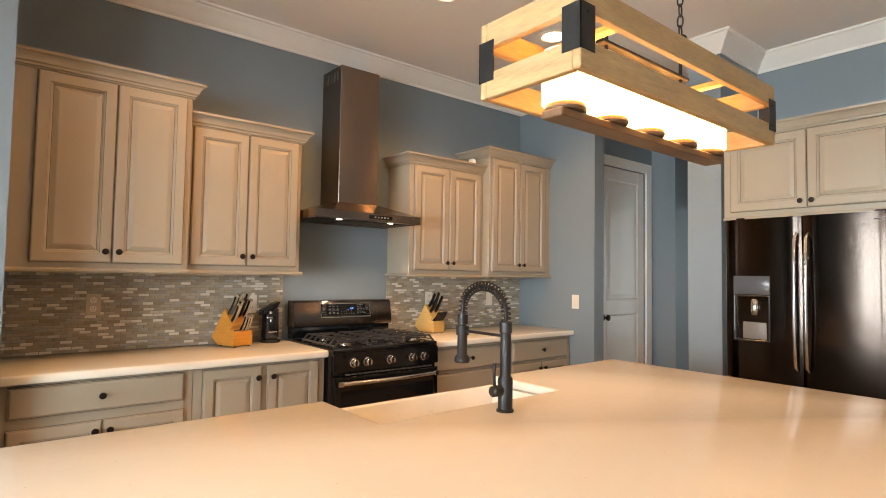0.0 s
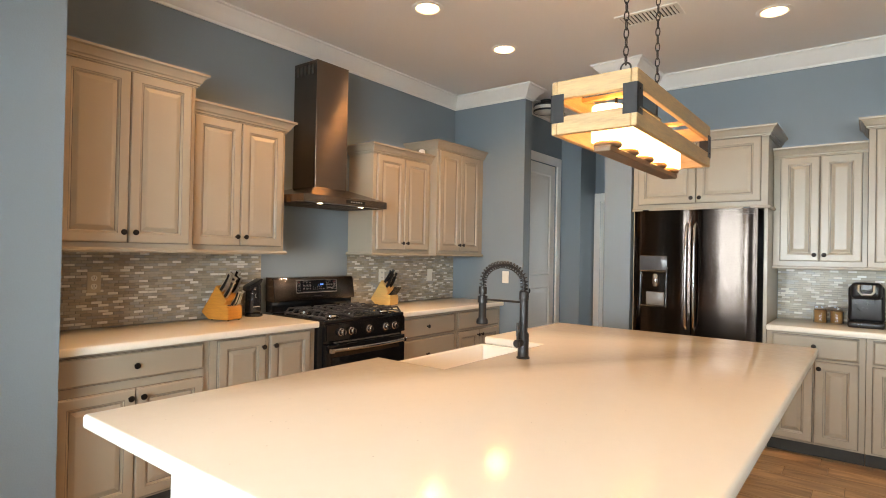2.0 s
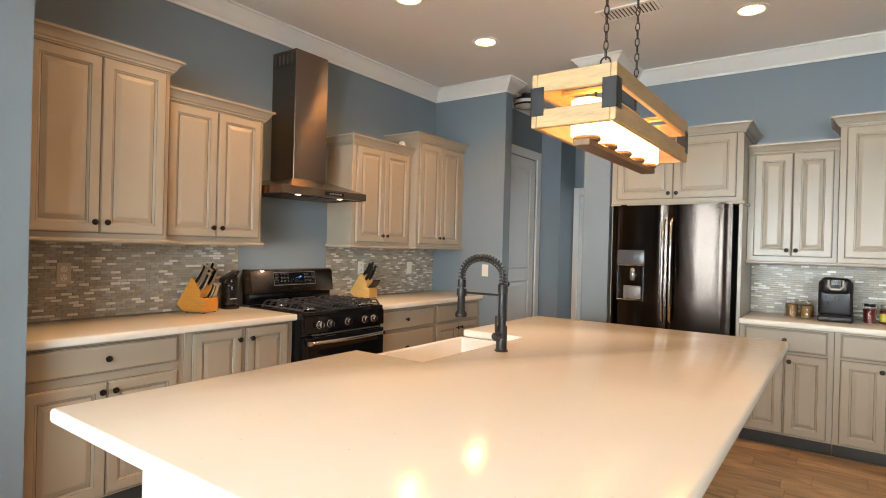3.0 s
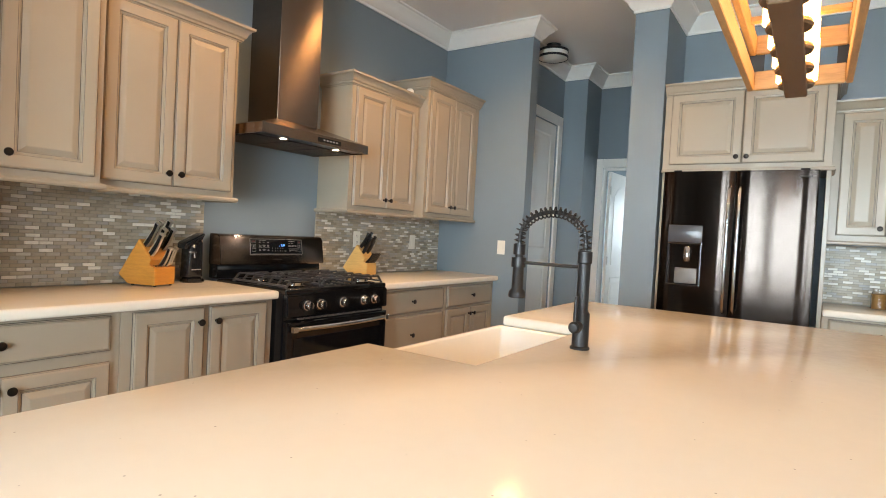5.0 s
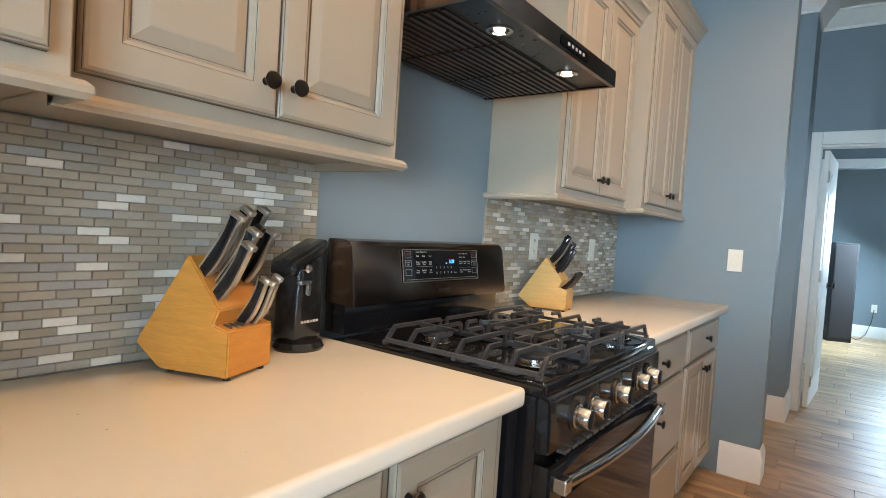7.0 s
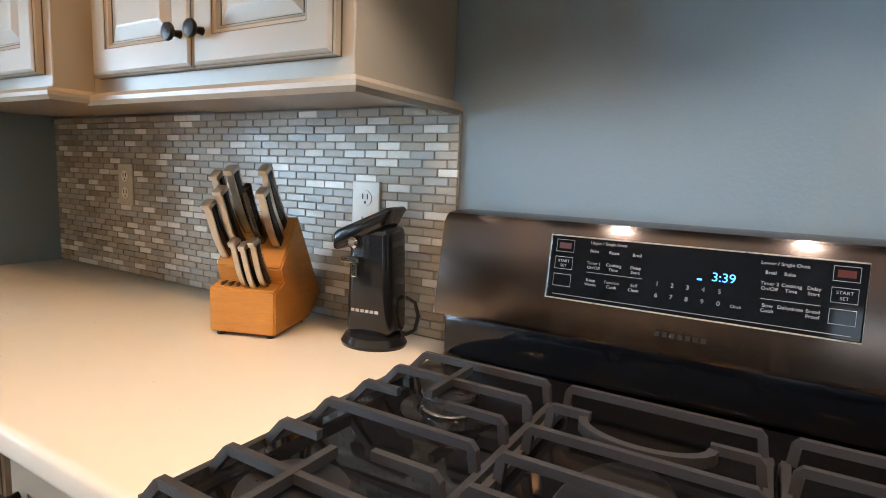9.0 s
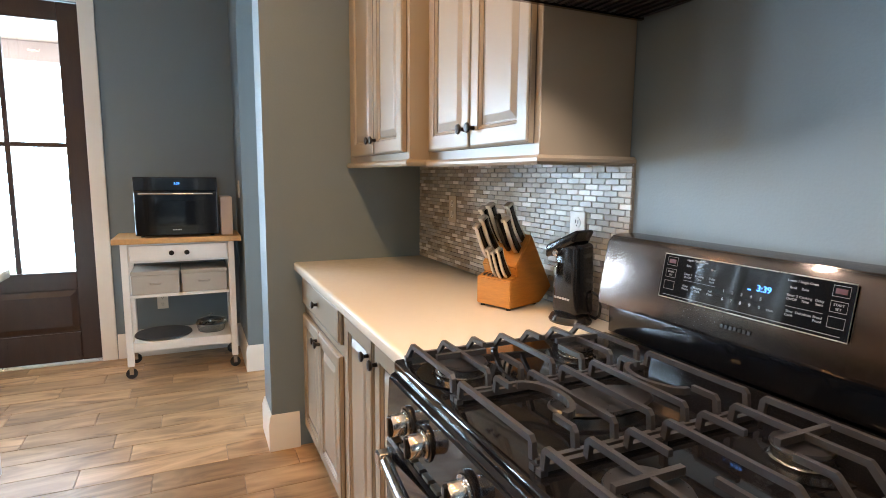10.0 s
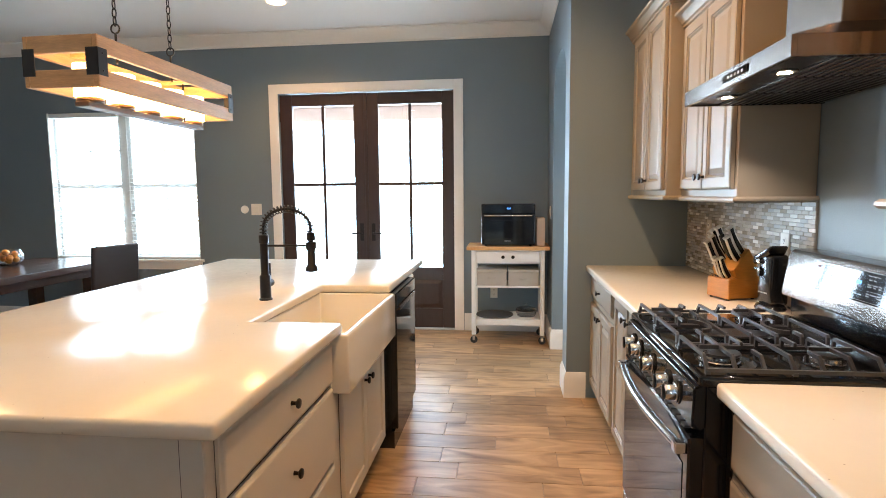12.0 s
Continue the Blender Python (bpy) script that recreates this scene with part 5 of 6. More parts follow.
def window_unit(name, y0, y1, z0, z1, x, label, blinds=True):
    w = thing(name, pose(x, 0, 0), label, "window")
    w["kind"] = "structure"
    ym = (y0 + y1) / 2
    part("window_sill", box(0.02, y0 - 0.04, z0 - 0.03, 0.20, y1 + 0.04, z0 - 0.001, 0.006, 2), M_TRIM, w)
    part("apron", box(0.161, y0 - 0.02, z0 - 0.11, 0.176, y1 + 0.02, z0 - 0.031, 0.003, 1), M_TRIM, w)
    for a, b in ((y0, ym - 0.03), (ym + 0.03, y1)):
        for fa, fb, za, zb in ((a, a + 0.045, z0, z1), (b - 0.045, b, z0, z1)):
            part("window_frame", box(0.03, fa, za, 0.09, fb, zb, 0.003, 1), M_TRIM, w)
        for za, zb in ((z0, z0 + 0.05), ((z0 + z1) / 2 - 0.02, (z0 + z1) / 2 + 0.025), (z1 - 0.045, z1)):
            part("window_frame", box(0.031, a + 0.0455, za, 0.089, b - 0.0455, zb, 0.003, 1), M_TRIM, w)
        zm, c = (z0 + z1) / 2, (a + b) / 2
        for za, zb in ((z0 + 0.0505, zm - 0.0205), (zm + 0.0255, z1 - 0.0455)):
            p = part("glass_pane", box(0.055, a + 0.0455, za, 0.059, b - 0.0455, zb), M_GLASS, w, "clear glass pane")
            p.visible_shadow = False
            part("muntin", box(0.046, c - 0.008, za, 0.068, c + 0.008, zb), M_TRIM, w)
            part("muntin", box(0.047, a + 0.0455, (za + zb) / 2 - 0.008, 0.067, b - 0.0455, (za + zb) / 2 + 0.008), M_TRIM, w)
        if blinds:
            bl = new("blind_slat_run")
            bl.parent = w
            bl.name = "blind"
            part("head_rail", box(0.10, a + 0.012, z1 - 0.05, 0.15, b - 0.012, z1 - 0.002, 0.003, 1), M_BLIND, bl)
            n = int((z1 - z0 - 0.08) / 0.042)
            for i in range(n):
                ob = new("slat", BLIND)
                ob.parent = bl
                ob.matrix_basis = Matrix.Translation((0.125, (a + b) / 2, z0 + 0.03 + i * 0.042)) @ pose(0, 0, 0, 0, 8, 0)
            part("bottom_rail", box(0.10, a + 0.012, z0 + 0.003, 0.15, b - 0.012, z0 + 0.020, 0.003, 1), M_BLIND, bl)
    part("mullion", box(0.02, ym - 0.03, z0, 0.10, ym + 0.03, z1, 0.003, 1), M_TRIM, w)
    part("side_return", box(0.001, y0 + 0.0005, z0, 0.158, y0 + 0.012, z1), M_TRIM, w)
    part("side_return", box(0.001, y1 - 0.012, z0, 0.158, y1 - 0.0005, z1), M_TRIM, w)
    return w


BLIND = mesh_of("slat", box(-0.022, -0.395, -0.0012, 0.022, 0.395, 0.0012), M_BLIND)
window_unit("window_1", -6.13, -4.44, 0.72, 2.30, XD - 0.16, "white double window with open slatted blinds")

# hall: tall white door, open doorway with its leaf swung in
hd = thing("door_1", pose(0, -0.585, 0), "closed tall white two-panel hall door", "door")
hd["kind"] = "structure"
for za, zb in ((0.20, 1.02), (1.16, 2.30)):
    part("raised_panel", rings(2.51, za, 3.03, zb, [(0, -0.004), (0.012, 0.006), (0.020, 0.006), (0.055, -0.001)], 0.012), M_TRIM, hd)
part("leaf", join(box(2.402, 0, 0.01, 2.508, 0.036, 2.415), box(3.032, 0, 0.01, 3.138, 0.036, 2.415), box(2.509, 0.0005, 0.01, 3.031, 0.0355, 0.198),
                  box(2.509, 0.0005, 1.022, 3.031, 0.0355, 1.158), box(2.509, 0.0005, 2.302, 3.031, 0.0355, 2.415), box(2.509, 0.013, 0.199, 3.031, 0.034, 2.301)), M_TRIM, hd)
hk = part("door_knob", turned([(0, 0), (0.028, 0), (0.028, 0.006), (0.010, 0.010), (0.010, 0.035), (0.027, 0.045), (0.027, 0.060), (0.015, 0.068), (0, 0.068)], 18, pose(2.46, 0, 1.0, 90)), M_KNOB, hd, "dark round knob", 40)
hc = thing("door_casing_2", pose(0, -0.60, 0), "white casing of the tall hall door", "door casing")
hc["kind"] = "structure"
part("jamb_casing", box(2.305, -0.02, 0, 2.40, 0, 2.515, 0.004, 2), M_TRIM, hc)
part("jamb_casing", box(3.14, -0.02, 0, 3.235, 0, 2.515, 0.004, 2), M_TRIM, hc)
part("head_casing", box(2.4005, -0.02, 2.42, 3.1395, 0, 2.515, 0.004, 2), M_TRIM, hc)
casing("door_casing_3", -1.68, -0.92, 2.05, 3.70, facing=-1, label="white casing of the open hall doorway")
casing("door_casing_4", -1.68, -0.92, 2.05, 3.83, facing=1, label="white casing on the passage side of the doorway")
jb = thing("door_jamb", pose(0, 0, 0), "white jamb lining of the hall doorway", "door jamb")
jb["kind"] = "structure"
part("side_jamb", box(3.702, -0.9215, 0, 3.828, -0.905, 2.049), M_TRIM, jb)
part("side_jamb", box(3.702, -1.695, 0, 3.828, -1.6785, 2.049), M_TRIM, jb)
part("head_jamb", box(3.702, -1.678, 2.035, 3.828, -0.922, 2.0495), M_TRIM, jb)
casing("door_casing_5", -1.80, -0.86, 2.16, 5.95, facing=-1, label="white casing of the study opening")

od = thing("open_door", pose(3.83, -0.935, 0, 0, 0, -3), "white two-panel interior door with arched top panel standing open", "door")
part("leaf", box(0.0, -0.036, 0.012, 0.755, -0.001, 2.025, 0.002, 1), M_TRIM, od)
part("raised_panel", rings(0.12, 0.22, 0.635, 0.86, [(0, -0.008), (0.012, -0.001), (0.020, -0.001), (0.055, -0.008)], 0.0), M_TRIM, od, at=pose(0, -0.0355, 0))
arch = [(0.12, 1.0), (0.635, 1.0), (0.635, 1.72)] + [(0.3775 + 0.2575 * math.cos(math.pi * i / 12), 1.72 + 0.16 * math.sin(math.pi * i / 12)) for i in range(1, 12)] + [(0.12, 1.72)]
part("raised_panel", prism(arch, -0.043, -0.0355), M_TRIM, od, "arched raised panel")
k = part("door_knob", turned([(0, 0), (0.026, 0), (0.026, 0.006), (0.010, 0.010), (0.010, 0.035), (0.026, 0.045), (0.026, 0.058), (0, 0.066)], 18, pose(0.69, -0.036, 0.95, 90)), M_KNOB, od, "black knob", 40)
for z in (0.22, 1.05, 1.82):
    part("hinge", tube([(0.0, -0.040, z - 0.045), (0.0, -0.040, z + 0.045)], 0.007, 8), M_SILVER, od)

sw = thing("window_2", pose(0, -2.06, 0), "white study window with bright sill", "window")
sw["kind"] = "structure"
for xa, xb, za, zb in ((7.4, 7.45, 0.7, 2.2), (8.55, 8.6, 0.7, 2.2), (7.45, 8.55, 0.7, 0.75), (7.45, 8.55, 1.43, 1.47), (7.45, 8.55, 2.15, 2.2)):
    part("window_frame", box(xa + 0.0004, 0.02, za + 0.0004, xb - 0.0004, 0.07, zb - 0.0004, 0.003, 1), M_TRIM, sw)
part("window_sill", box(7.33, 0.05, 0.665, 8.67, 0.19, 0.698, 0.005, 2), M_TRIM, sw)
for xa, xb in ((7.30, 7.395), (8.605, 8.70)):
    part("window_casing", box(xa, 0.1205, 0.70, xb, 0.14, 2.295, 0.003, 1), M_TRIM, sw)
part("window_casing", box(7.3955, 0.1205, 2.2, 8.6045, 0.14, 2.295, 0.003, 1), M_TRIM, sw)

sp = thing("floor_speaker", pose(8.35, -1.06, 0, 0, 0, 20), "tall dark floor-standing loudspeaker leaning by the study wall", "loudspeaker")
part("cabinet", box(-0.14, -0.15, 0.0, 0.14, 0.15, 1.40, 0.006, 2), M_SPEAKER, sp)
part("grille", box(-0.150, -0.135, 0.06, -0.1405, 0.135, 1.37, 0.004, 1), M_LEATHER, sp, "black cloth grille")

# ---- wall plates ----


def wall_plate(m, kind, label, material=M_OUTLET):
    p = thing("wall_plate", m, label, "outlet" if kind == "outlet" else "light switch")
    part("plate", box(-0.036, -0.006, -0.059, 0.036, 0.0, 0.059, 0.0025, 2), material, p)
    if kind == "outlet":
        for z in (-0.024, 0.024):
            r = part("receptacle", moved(turned([(0, 0), (0.0165, 0), (0.0165, 0.0015), (0, 0.0018)], 20), pose(0, -0.006, z, 90)), M_OUTLET, p)
            part("slots", join(box(-0.0075, -0.0084, z - 0.002, -0.0050, -0.0074, z + 0.009), box(0.0050, -0.0084, z - 0.002, 0.0075, -0.0074, z + 0.009), box(-0.002, -0.0084, z - 0.011, 0.002, -0.0074, z - 0.006)), M_GAP_SHADE, r)
    else:
        part("rocker", box(-0.0165, -0.0095, -0.033, 0.0165, -0.0055, 0.033, 0.002, 1), M_OUTLET, p)
    return p


TILE_T = 0.010
wall_plate(pose(-1.488, -TILE_T, 1.177), "outlet", "almond duplex outlet on the mosaic backsplash", M_ALMOND)
wall_plate(pose(-0.606, -TILE_T, 1.162), "outlet", "white duplex outlet behind the can opener")
wall_plate(pose(0.86, -TILE_T, 1.172), "outlet", "white duplex outlet behind the pale knife block")
wall_plate(pose(1.55, -TILE_T, 1.162), "switch", "white plate on the mosaic beside the wing wall")
wall_plate(pose(XE, -0.660, 1.158, 0, 0, -90), "switch", "white rocker switch on the wing wall")
wall_plate(pose(-3.35, -0.77, 1.22), "switch", "white switch beside the arch")
wall_plate(pose(XD, -1.30, 0.40, 0, 0, 90), "outlet", "white outlet low on the wall behind the cart")
p = wall_plate(pose(XD, -3.79, 1.252, 0, 0, 90), "switch", "wide white switch plate beside the patio doors")
p.scale = (1.6, 1, 1)
solid("thermostat", turned([(0, 0), (0.040, 0), (0.042, 0.012), (0.034, 0.020), (0, 0.022)], 24, pose(0, 0, 0, 0, 90)), M_OUTLET, "round white thermostat dial on the wall", "thermostat", 40, pose(XD, -3.917, 1.252))
wall_plate(pose(9.20, -1.50, 0.45, 0, 0, -90), "outlet", "white outlet on the study wall")
solid("cable", tube([(9.19, -1.50, 0.43), (9.14, -1.48, 0.25), (9.05, -1.42, 0.06), (8.9, -1.36, 0.006), (8.75, -1.30, 0.006), (8.66, -1.22, 0.05)], 0.005, 6), M_RUBBER, "black cable from outlet to loudspeaker", "cable", 50)

# ---- things on the worktops ----


def knife_block(m, material, handle, label, many):
    """Slanted block: local -y is the front, origin at the front of its base."""
    b = thing("knife_block", m, label, "knife block")
    w = 0.132

    def side(outline, x0, x1, bevel=0.003):
        bm = bmesh.new()
        a = [bm.verts.new((x0, s, z)) for s, z in outline]
        c = [bm.verts.new((x1, s, z)) for s, z in outline]
        bm.faces.new(a)
        bm.faces.new(c[::-1])
        for i in range(len(a)):
            j = (i + 1) % len(a)
            bm.faces.new((a[i], a[j], c[j], c[i]))
        bmesh.ops.recalc_face_normals(bm, faces=bm.faces)
        bmesh.ops.bevel(bm, geom=bm.edges[:], offset=bevel, segments=2, affect="EDGES")
        return bm

    part("block", side([(0.0, 0.007), (0.0, 0.090), (0.034, 0.100), (0.022, 0.128), (0.094, 0.222), (0.205, 0.050), (0.150, 0.007)], -w / 2, w / 2), material, b, "", 40)
    for x in (-0.05, 0.05):
        for y in (0.012, 0.135):
            part("foot", turned([(0, 0), (0.007, 0), (0.007, 0.009), (0, 0.009)], 10, pose(x, y, 0)), M_RUBBER, b)
    lean = math.degrees(math.atan2(0.80, 0.60))

    def bowed(bm, length):
        for v in bm.verts:
            u = v.co.z / length
            v.co.y *= 1 + 0.12 * math.sin(u * math.pi * 2)
            v.co.y += 0.006 * (2 * u - 1) ** 2
        return bm

    def knife(x, s, z, length, thick, wide, pitch, steel=handle):
        bm = box(-thick / 2, -wide / 2, 0, thick / 2, wide / 2, length, min(thick, wide) * 0.3, 2)
        bmesh.ops.subdivide_edges(bm, edges=[e for e in bm.edges if abs(e.verts[0].co.z - e.verts[1].co.z) > 0.03], cuts=6)
        k = part("knife", bowed(bm, length), M_PLASTIC, b, "black knife handle", 45, pose(x, s, z, pitch))
        if steel:
            for sy in (-1, 1):
                strip = box(-thick * 0.46, sy * wide * 0.5 - 0.0024, 0.006, thick * 0.46, sy * wide * 0.5 + 0.0022, length - 0.004, 0.001, 1)
                bmesh.ops.subdivide_edges(strip, edges=[e for e in strip.edges if abs(e.verts[0].co.z - e.verts[1].co.z) > 0.03], cuts=6)
                part("handle_spine", bowed(strip, length), M_SILVER, k, "steel edge of the handle", 40)
            part("butt_cap", box(-thick * 0.62, -wide * 0.55, length - 0.007, thick * 0.62, wide * 0.60, length + 0.004, 0.003, 2), M_SILVER, k, "steel butt cap", 40)
        return k

    for i, (x, s, z, ln) in enumerate(many):
        knife(x, s, z - 0.004, ln * 1.16, 0.0150, 0.0225, 31, handle and i != 4)
    for x, up in ((0.000, 0.006), (0.019, 0.0), (0.038, 0.008))[: 3 if handle else 0]:
        knife(x, 0.020, 0.086 + up, 0.100, 0.0115, 0.0185, 27)
    if handle:
        for x in (-0.046, -0.030, -0.014):
            part("slot", box(x - 0.0025, 0.010, 0.0915, x + 0.0025, 0.028, 0.0990), M_GAP_SHADE, b, "empty dark knife slot")
    if not handle:
        for i in range(6):
            knife(-0.047 + i * 0.019, 0.022, 0.086, 0.095, 0.011, 0.017, 40)
    return b


knife_block(pose(-0.728, -0.232, 0.915, 0, 0, 20) @ Matrix.Scale(1.04, 4), M_BLOCK, True, "honey maple knife block full of steel-handled knives",
            [(-0.050, 0.040, 0.145, 0.105), (-0.030, 0.050, 0.160, 0.115), (-0.050, 0.070, 0.186, 0.115), (-0.022, 0.075, 0.192, 0.120), (0.010, 0.060, 0.172, 0.110), (0.044, 0.058, 0.170, 0.105), (0.040, 0.080, 0.200, 0.115)])
knife_block(pose(0.805, -0.225, 0.915, 0, 0, 11), M_BLOCK2, False, "pale beech knife block with black-handled knives",
            [(-0.048, 0.050, 0.160, 0.10), (-0.020, 0.060, 0.172, 0.11), (0.010, 0.050, 0.160, 0.10), (0.040, 0.065, 0.178, 0.11), (-0.032, 0.080, 0.200, 0.11), (0.022, 0.084, 0.206, 0.11)])


def make_can_opener():
    c = thing("can_opener", pose(-0.507, -0.105, 0.915, 0, 0, 8) @ Matrix.Scale(1.06, 4), "glossy black electric can opener with cord", "can opener")
    part("base", moved(turned([(0, 0), (0.060, 0), (0.062, 0.006), (0.055, 0.018), (0.040, 0.022), (0, 0.022)], 28), Matrix.Diagonal((1.0, 0.85, 1, 1))), M_PLASTIC, c, "", 40)
    bm = box(-0.046, -0.030, 0.018, 0.046, 0.045, 0.215, 0.016, 3)
    for v in bm.verts:
        v.co.x *= 1 - 0.16 * max(0, (v.co.z - 0.02)) / 0.2
    part("tower", bm, M_PLASTIC, c, "", 45)
    top = box(-0.070, -0.036, 0.194, 0.034, 0.034, 0.230, 0.010, 3)
    for v in top.verts:
        v.co.z += 0.50 * (v.co.x + 0.012)
        v.co.x += 0.010 * (v.co.z > 0.23)
    part("lever_head", top, M_PLASTIC, c, "", 45)
    part("cutter", turned([(0, 0), (0.010, 0), (0.010, 0.010), (0.006, 0.014), (0, 0.014)], 14, pose(-0.024, -0.030, 0.185, 90)), M_CHROME, c, "steel cutter wheel", 40)
    part("guide", box(-0.048, -0.042, 0.150, -0.012, -0.030, 0.160, 0.002, 1), M_CHROME, c)
    part("guide", box(-0.026, -0.042, 0.126, -0.014, -0.030, 0.150, 0.002, 1), M_CHROME, c)
    part("maker_mark", join(*[box(-0.030 + i * 0.0095, -0.0318, 0.063, -0.0235 + i * 0.0095, -0.0300, 0.068) for i in range(6)]), M_BOX, c)
    part("power_cord", tube([(0.046, 0.030, 0.085), (0.062, 0.038, 0.075), (0.068, 0.040, 0.050), (0.060, 0.045, 0.022), (0.035, 0.060, 0.006), (0.0, 0.072, 0.006)], 0.0035, 6), M_RUBBER, c, "", 50)


make_can_opener()


def make_coffee_maker():
    c = thing("coffee_maker", pose(2.20, -3.50, 0.915, 0, 0, -90), "black pod coffee maker with silver handle on the counter", "coffee maker")
    part("base", box(-0.105, -0.128, 0.0, 0.105, 0.130, 0.045, 0.014, 3), M_SATIN, c, "", 45)
    part("tower", box(-0.103, -0.098, 0.040, 0.103, 0.128, 0.296, 0.026, 4), M_SATIN, c, "", 45)
    part("brew_head", box(-0.090, -0.124, 0.200, 0.090, 0.060, 0.316, 0.032, 4), M_SATIN, c, "", 45)
    part("handle", tube([(-0.042, -0.128, 0.300), (-0.044, -0.140, 0.258), (-0.026, -0.146, 0.236), (0.026, -0.146, 0.236), (0.044, -0.140, 0.258), (0.042, -0.128, 0.300)], 0.008, 10), M_SILVER, c, "silver loop handle", 50)
    part("badge", box(-0.034, -0.134, 0.262, 0.034, -0.124, 0.306, 0.004, 2), M_PLASTIC, c)
    part("drip_tray", box(-0.070, -0.124, 0.045, 0.070, -0.090, 0.049, 0.0015, 1), M_BLACK, c)


make_coffee_maker()


def jar(x, y, label, fill, r, h, lid, band=None):
    j = thing("jar", pose(x, y, 0.915), label, "jar", "jars on the coffee counter")
    part("contents", turned([(0, 0.004), (r - 0.005, 0.004), (r - 0.004, h * 0.74), (0, h * 0.76)], 18), fill, j, "", 40)
    g = part("glass", turned([(0, 0), (r, 0.002), (r + 0.001, h * 0.7), (r * 0.82, h * 0.84), (r * 0.82, h * 0.88), (r * 0.78, h * 0.88), (r * 0.78, h * 0.82), (r - 0.003, h * 0.68), (r - 0.003, 0.004), (0, 0.0035)], 18), M_GLASS, j, "clear glass", 40)
    part("lid", turned([(0, h * 0.86), (r * 0.88, h * 0.86), (r * 0.90, h * 0.89), (r * 0.88, h), (0, h + 0.002)], 18), lid, j, "", 40)
    if band:
        part("paper_label", turned([(r + 0.0016, h * 0.16), (r + 0.0022, h * 0.16), (r + 0.0022, h * 0.58), (r + 0.0016, h * 0.58)], 18), band, j, "paper label", 40)


jar(2.26, -3.225, "glass jar of amber sugar with glass lid", M_JAR, 0.042, 0.130, M_GLASS)
jar(2.28, -3.325, "glass jar of amber sugar beside the coffee maker", M_JAR, 0.042, 0.125, M_GLASS)
jar(2.22, -3.700, "jar of red preserve with dark lid", M_JAM, 0.038, 0.140, M_PLASTIC)
jar(2.20, -3.795, "jar of red preserve with yellow-green label", M_JAM, 0.040, 0.135, M_SILVER, M_LABELY)

solid("ceramic_pot", turned([(0, 0), (0.036, 0), (0.038, 0.006), (0.034, 0.05), (0.026, 0.088), (0.020, 0.095), (0, 0.096)], 18), M_CERAMIC, "small white ceramic pot on top of the cabinet", "ornament", 40, pose(1.10, -0.26, 2.2325))
solid("wooden_tray", box(-0.10, -0.012, 0, 0.05, 0.012, 0.060, 0.006, 2), M_TABLE, "small dark wooden block on top of the cabinet", "ornament", 40, pose(1.03, -0.20, 2.2325))

# ---- rolling cart in the corner ----


def make_cart():
    c = thing("rolling_cart", pose(-3.17, -1.162, 0, 0, 0, 90), "white rolling kitchen cart with butcher-block top", "kitchen cart")
    # local x runs along the wall, front at -y
    part("top", box(-0.378, 0.0, 0.880, 0.378, 0.43, 0.915, 0.004, 2), M_CARTTOP, c, "butcher-block top")
    for x in (-0.335, 0.295):
        for y in (0.030, 0.360):
            part("leg", box(x, y, 0.085, x + 0.040, y + 0.040, 0.8795, 0.003, 1), M_CARTW, c)
    part("apron", box(-0.294, 0.040, 0.755, 0.294, 0.385, 0.8790, 0.002, 1), M_CARTW, c)
    d = part("drawer", box(-0.285, 0.026, 0.768, 0.285, 0.041, 0.868, 0.003, 1), M_CARTW, c)
    for x in (-0.045, 0.045):
        k = new("knob", KNOB)
        k.parent = d
        k.matrix_basis = pose(x, 0.026, 0.818)
    part("shelf", box(-0.294, 0.034, 0.530, 0.294, 0.396, 0.548, 0.002, 1), M_CARTW, c)
    part("shelf", box(-0.294, 0.034, 0.175, 0.294, 0.396, 0.235, 0.002, 1), M_CARTW, c)
    for x in (-0.315, 0.315):
        for y in (0.050, 0.380):
            w = part("caster", turned([(0, -0.011), (0.030, -0.011), (0.034, -0.006), (0.034, 0.006), (0.030, 0.011), (0, 0.011)], 20, pose(x, y + 0.006, 0.034, 90)), M_RUBBER, c, "black caster wheel", 40)
            part("fork", join(box(x - 0.012, y - 0.011, 0.030, x + 0.012, y - 0.008, 0.086), box(x - 0.012, y + 0.020, 0.030, x + 0.012, y + 0.023, 0.086), box(x - 0.012, y - 0.0075, 0.078, x + 0.012, y + 0.0195, 0.086)), M_CHROME, w)


make_cart()
CARTM = pose(-3.17, -1.162, 0, 0, 0, 90)


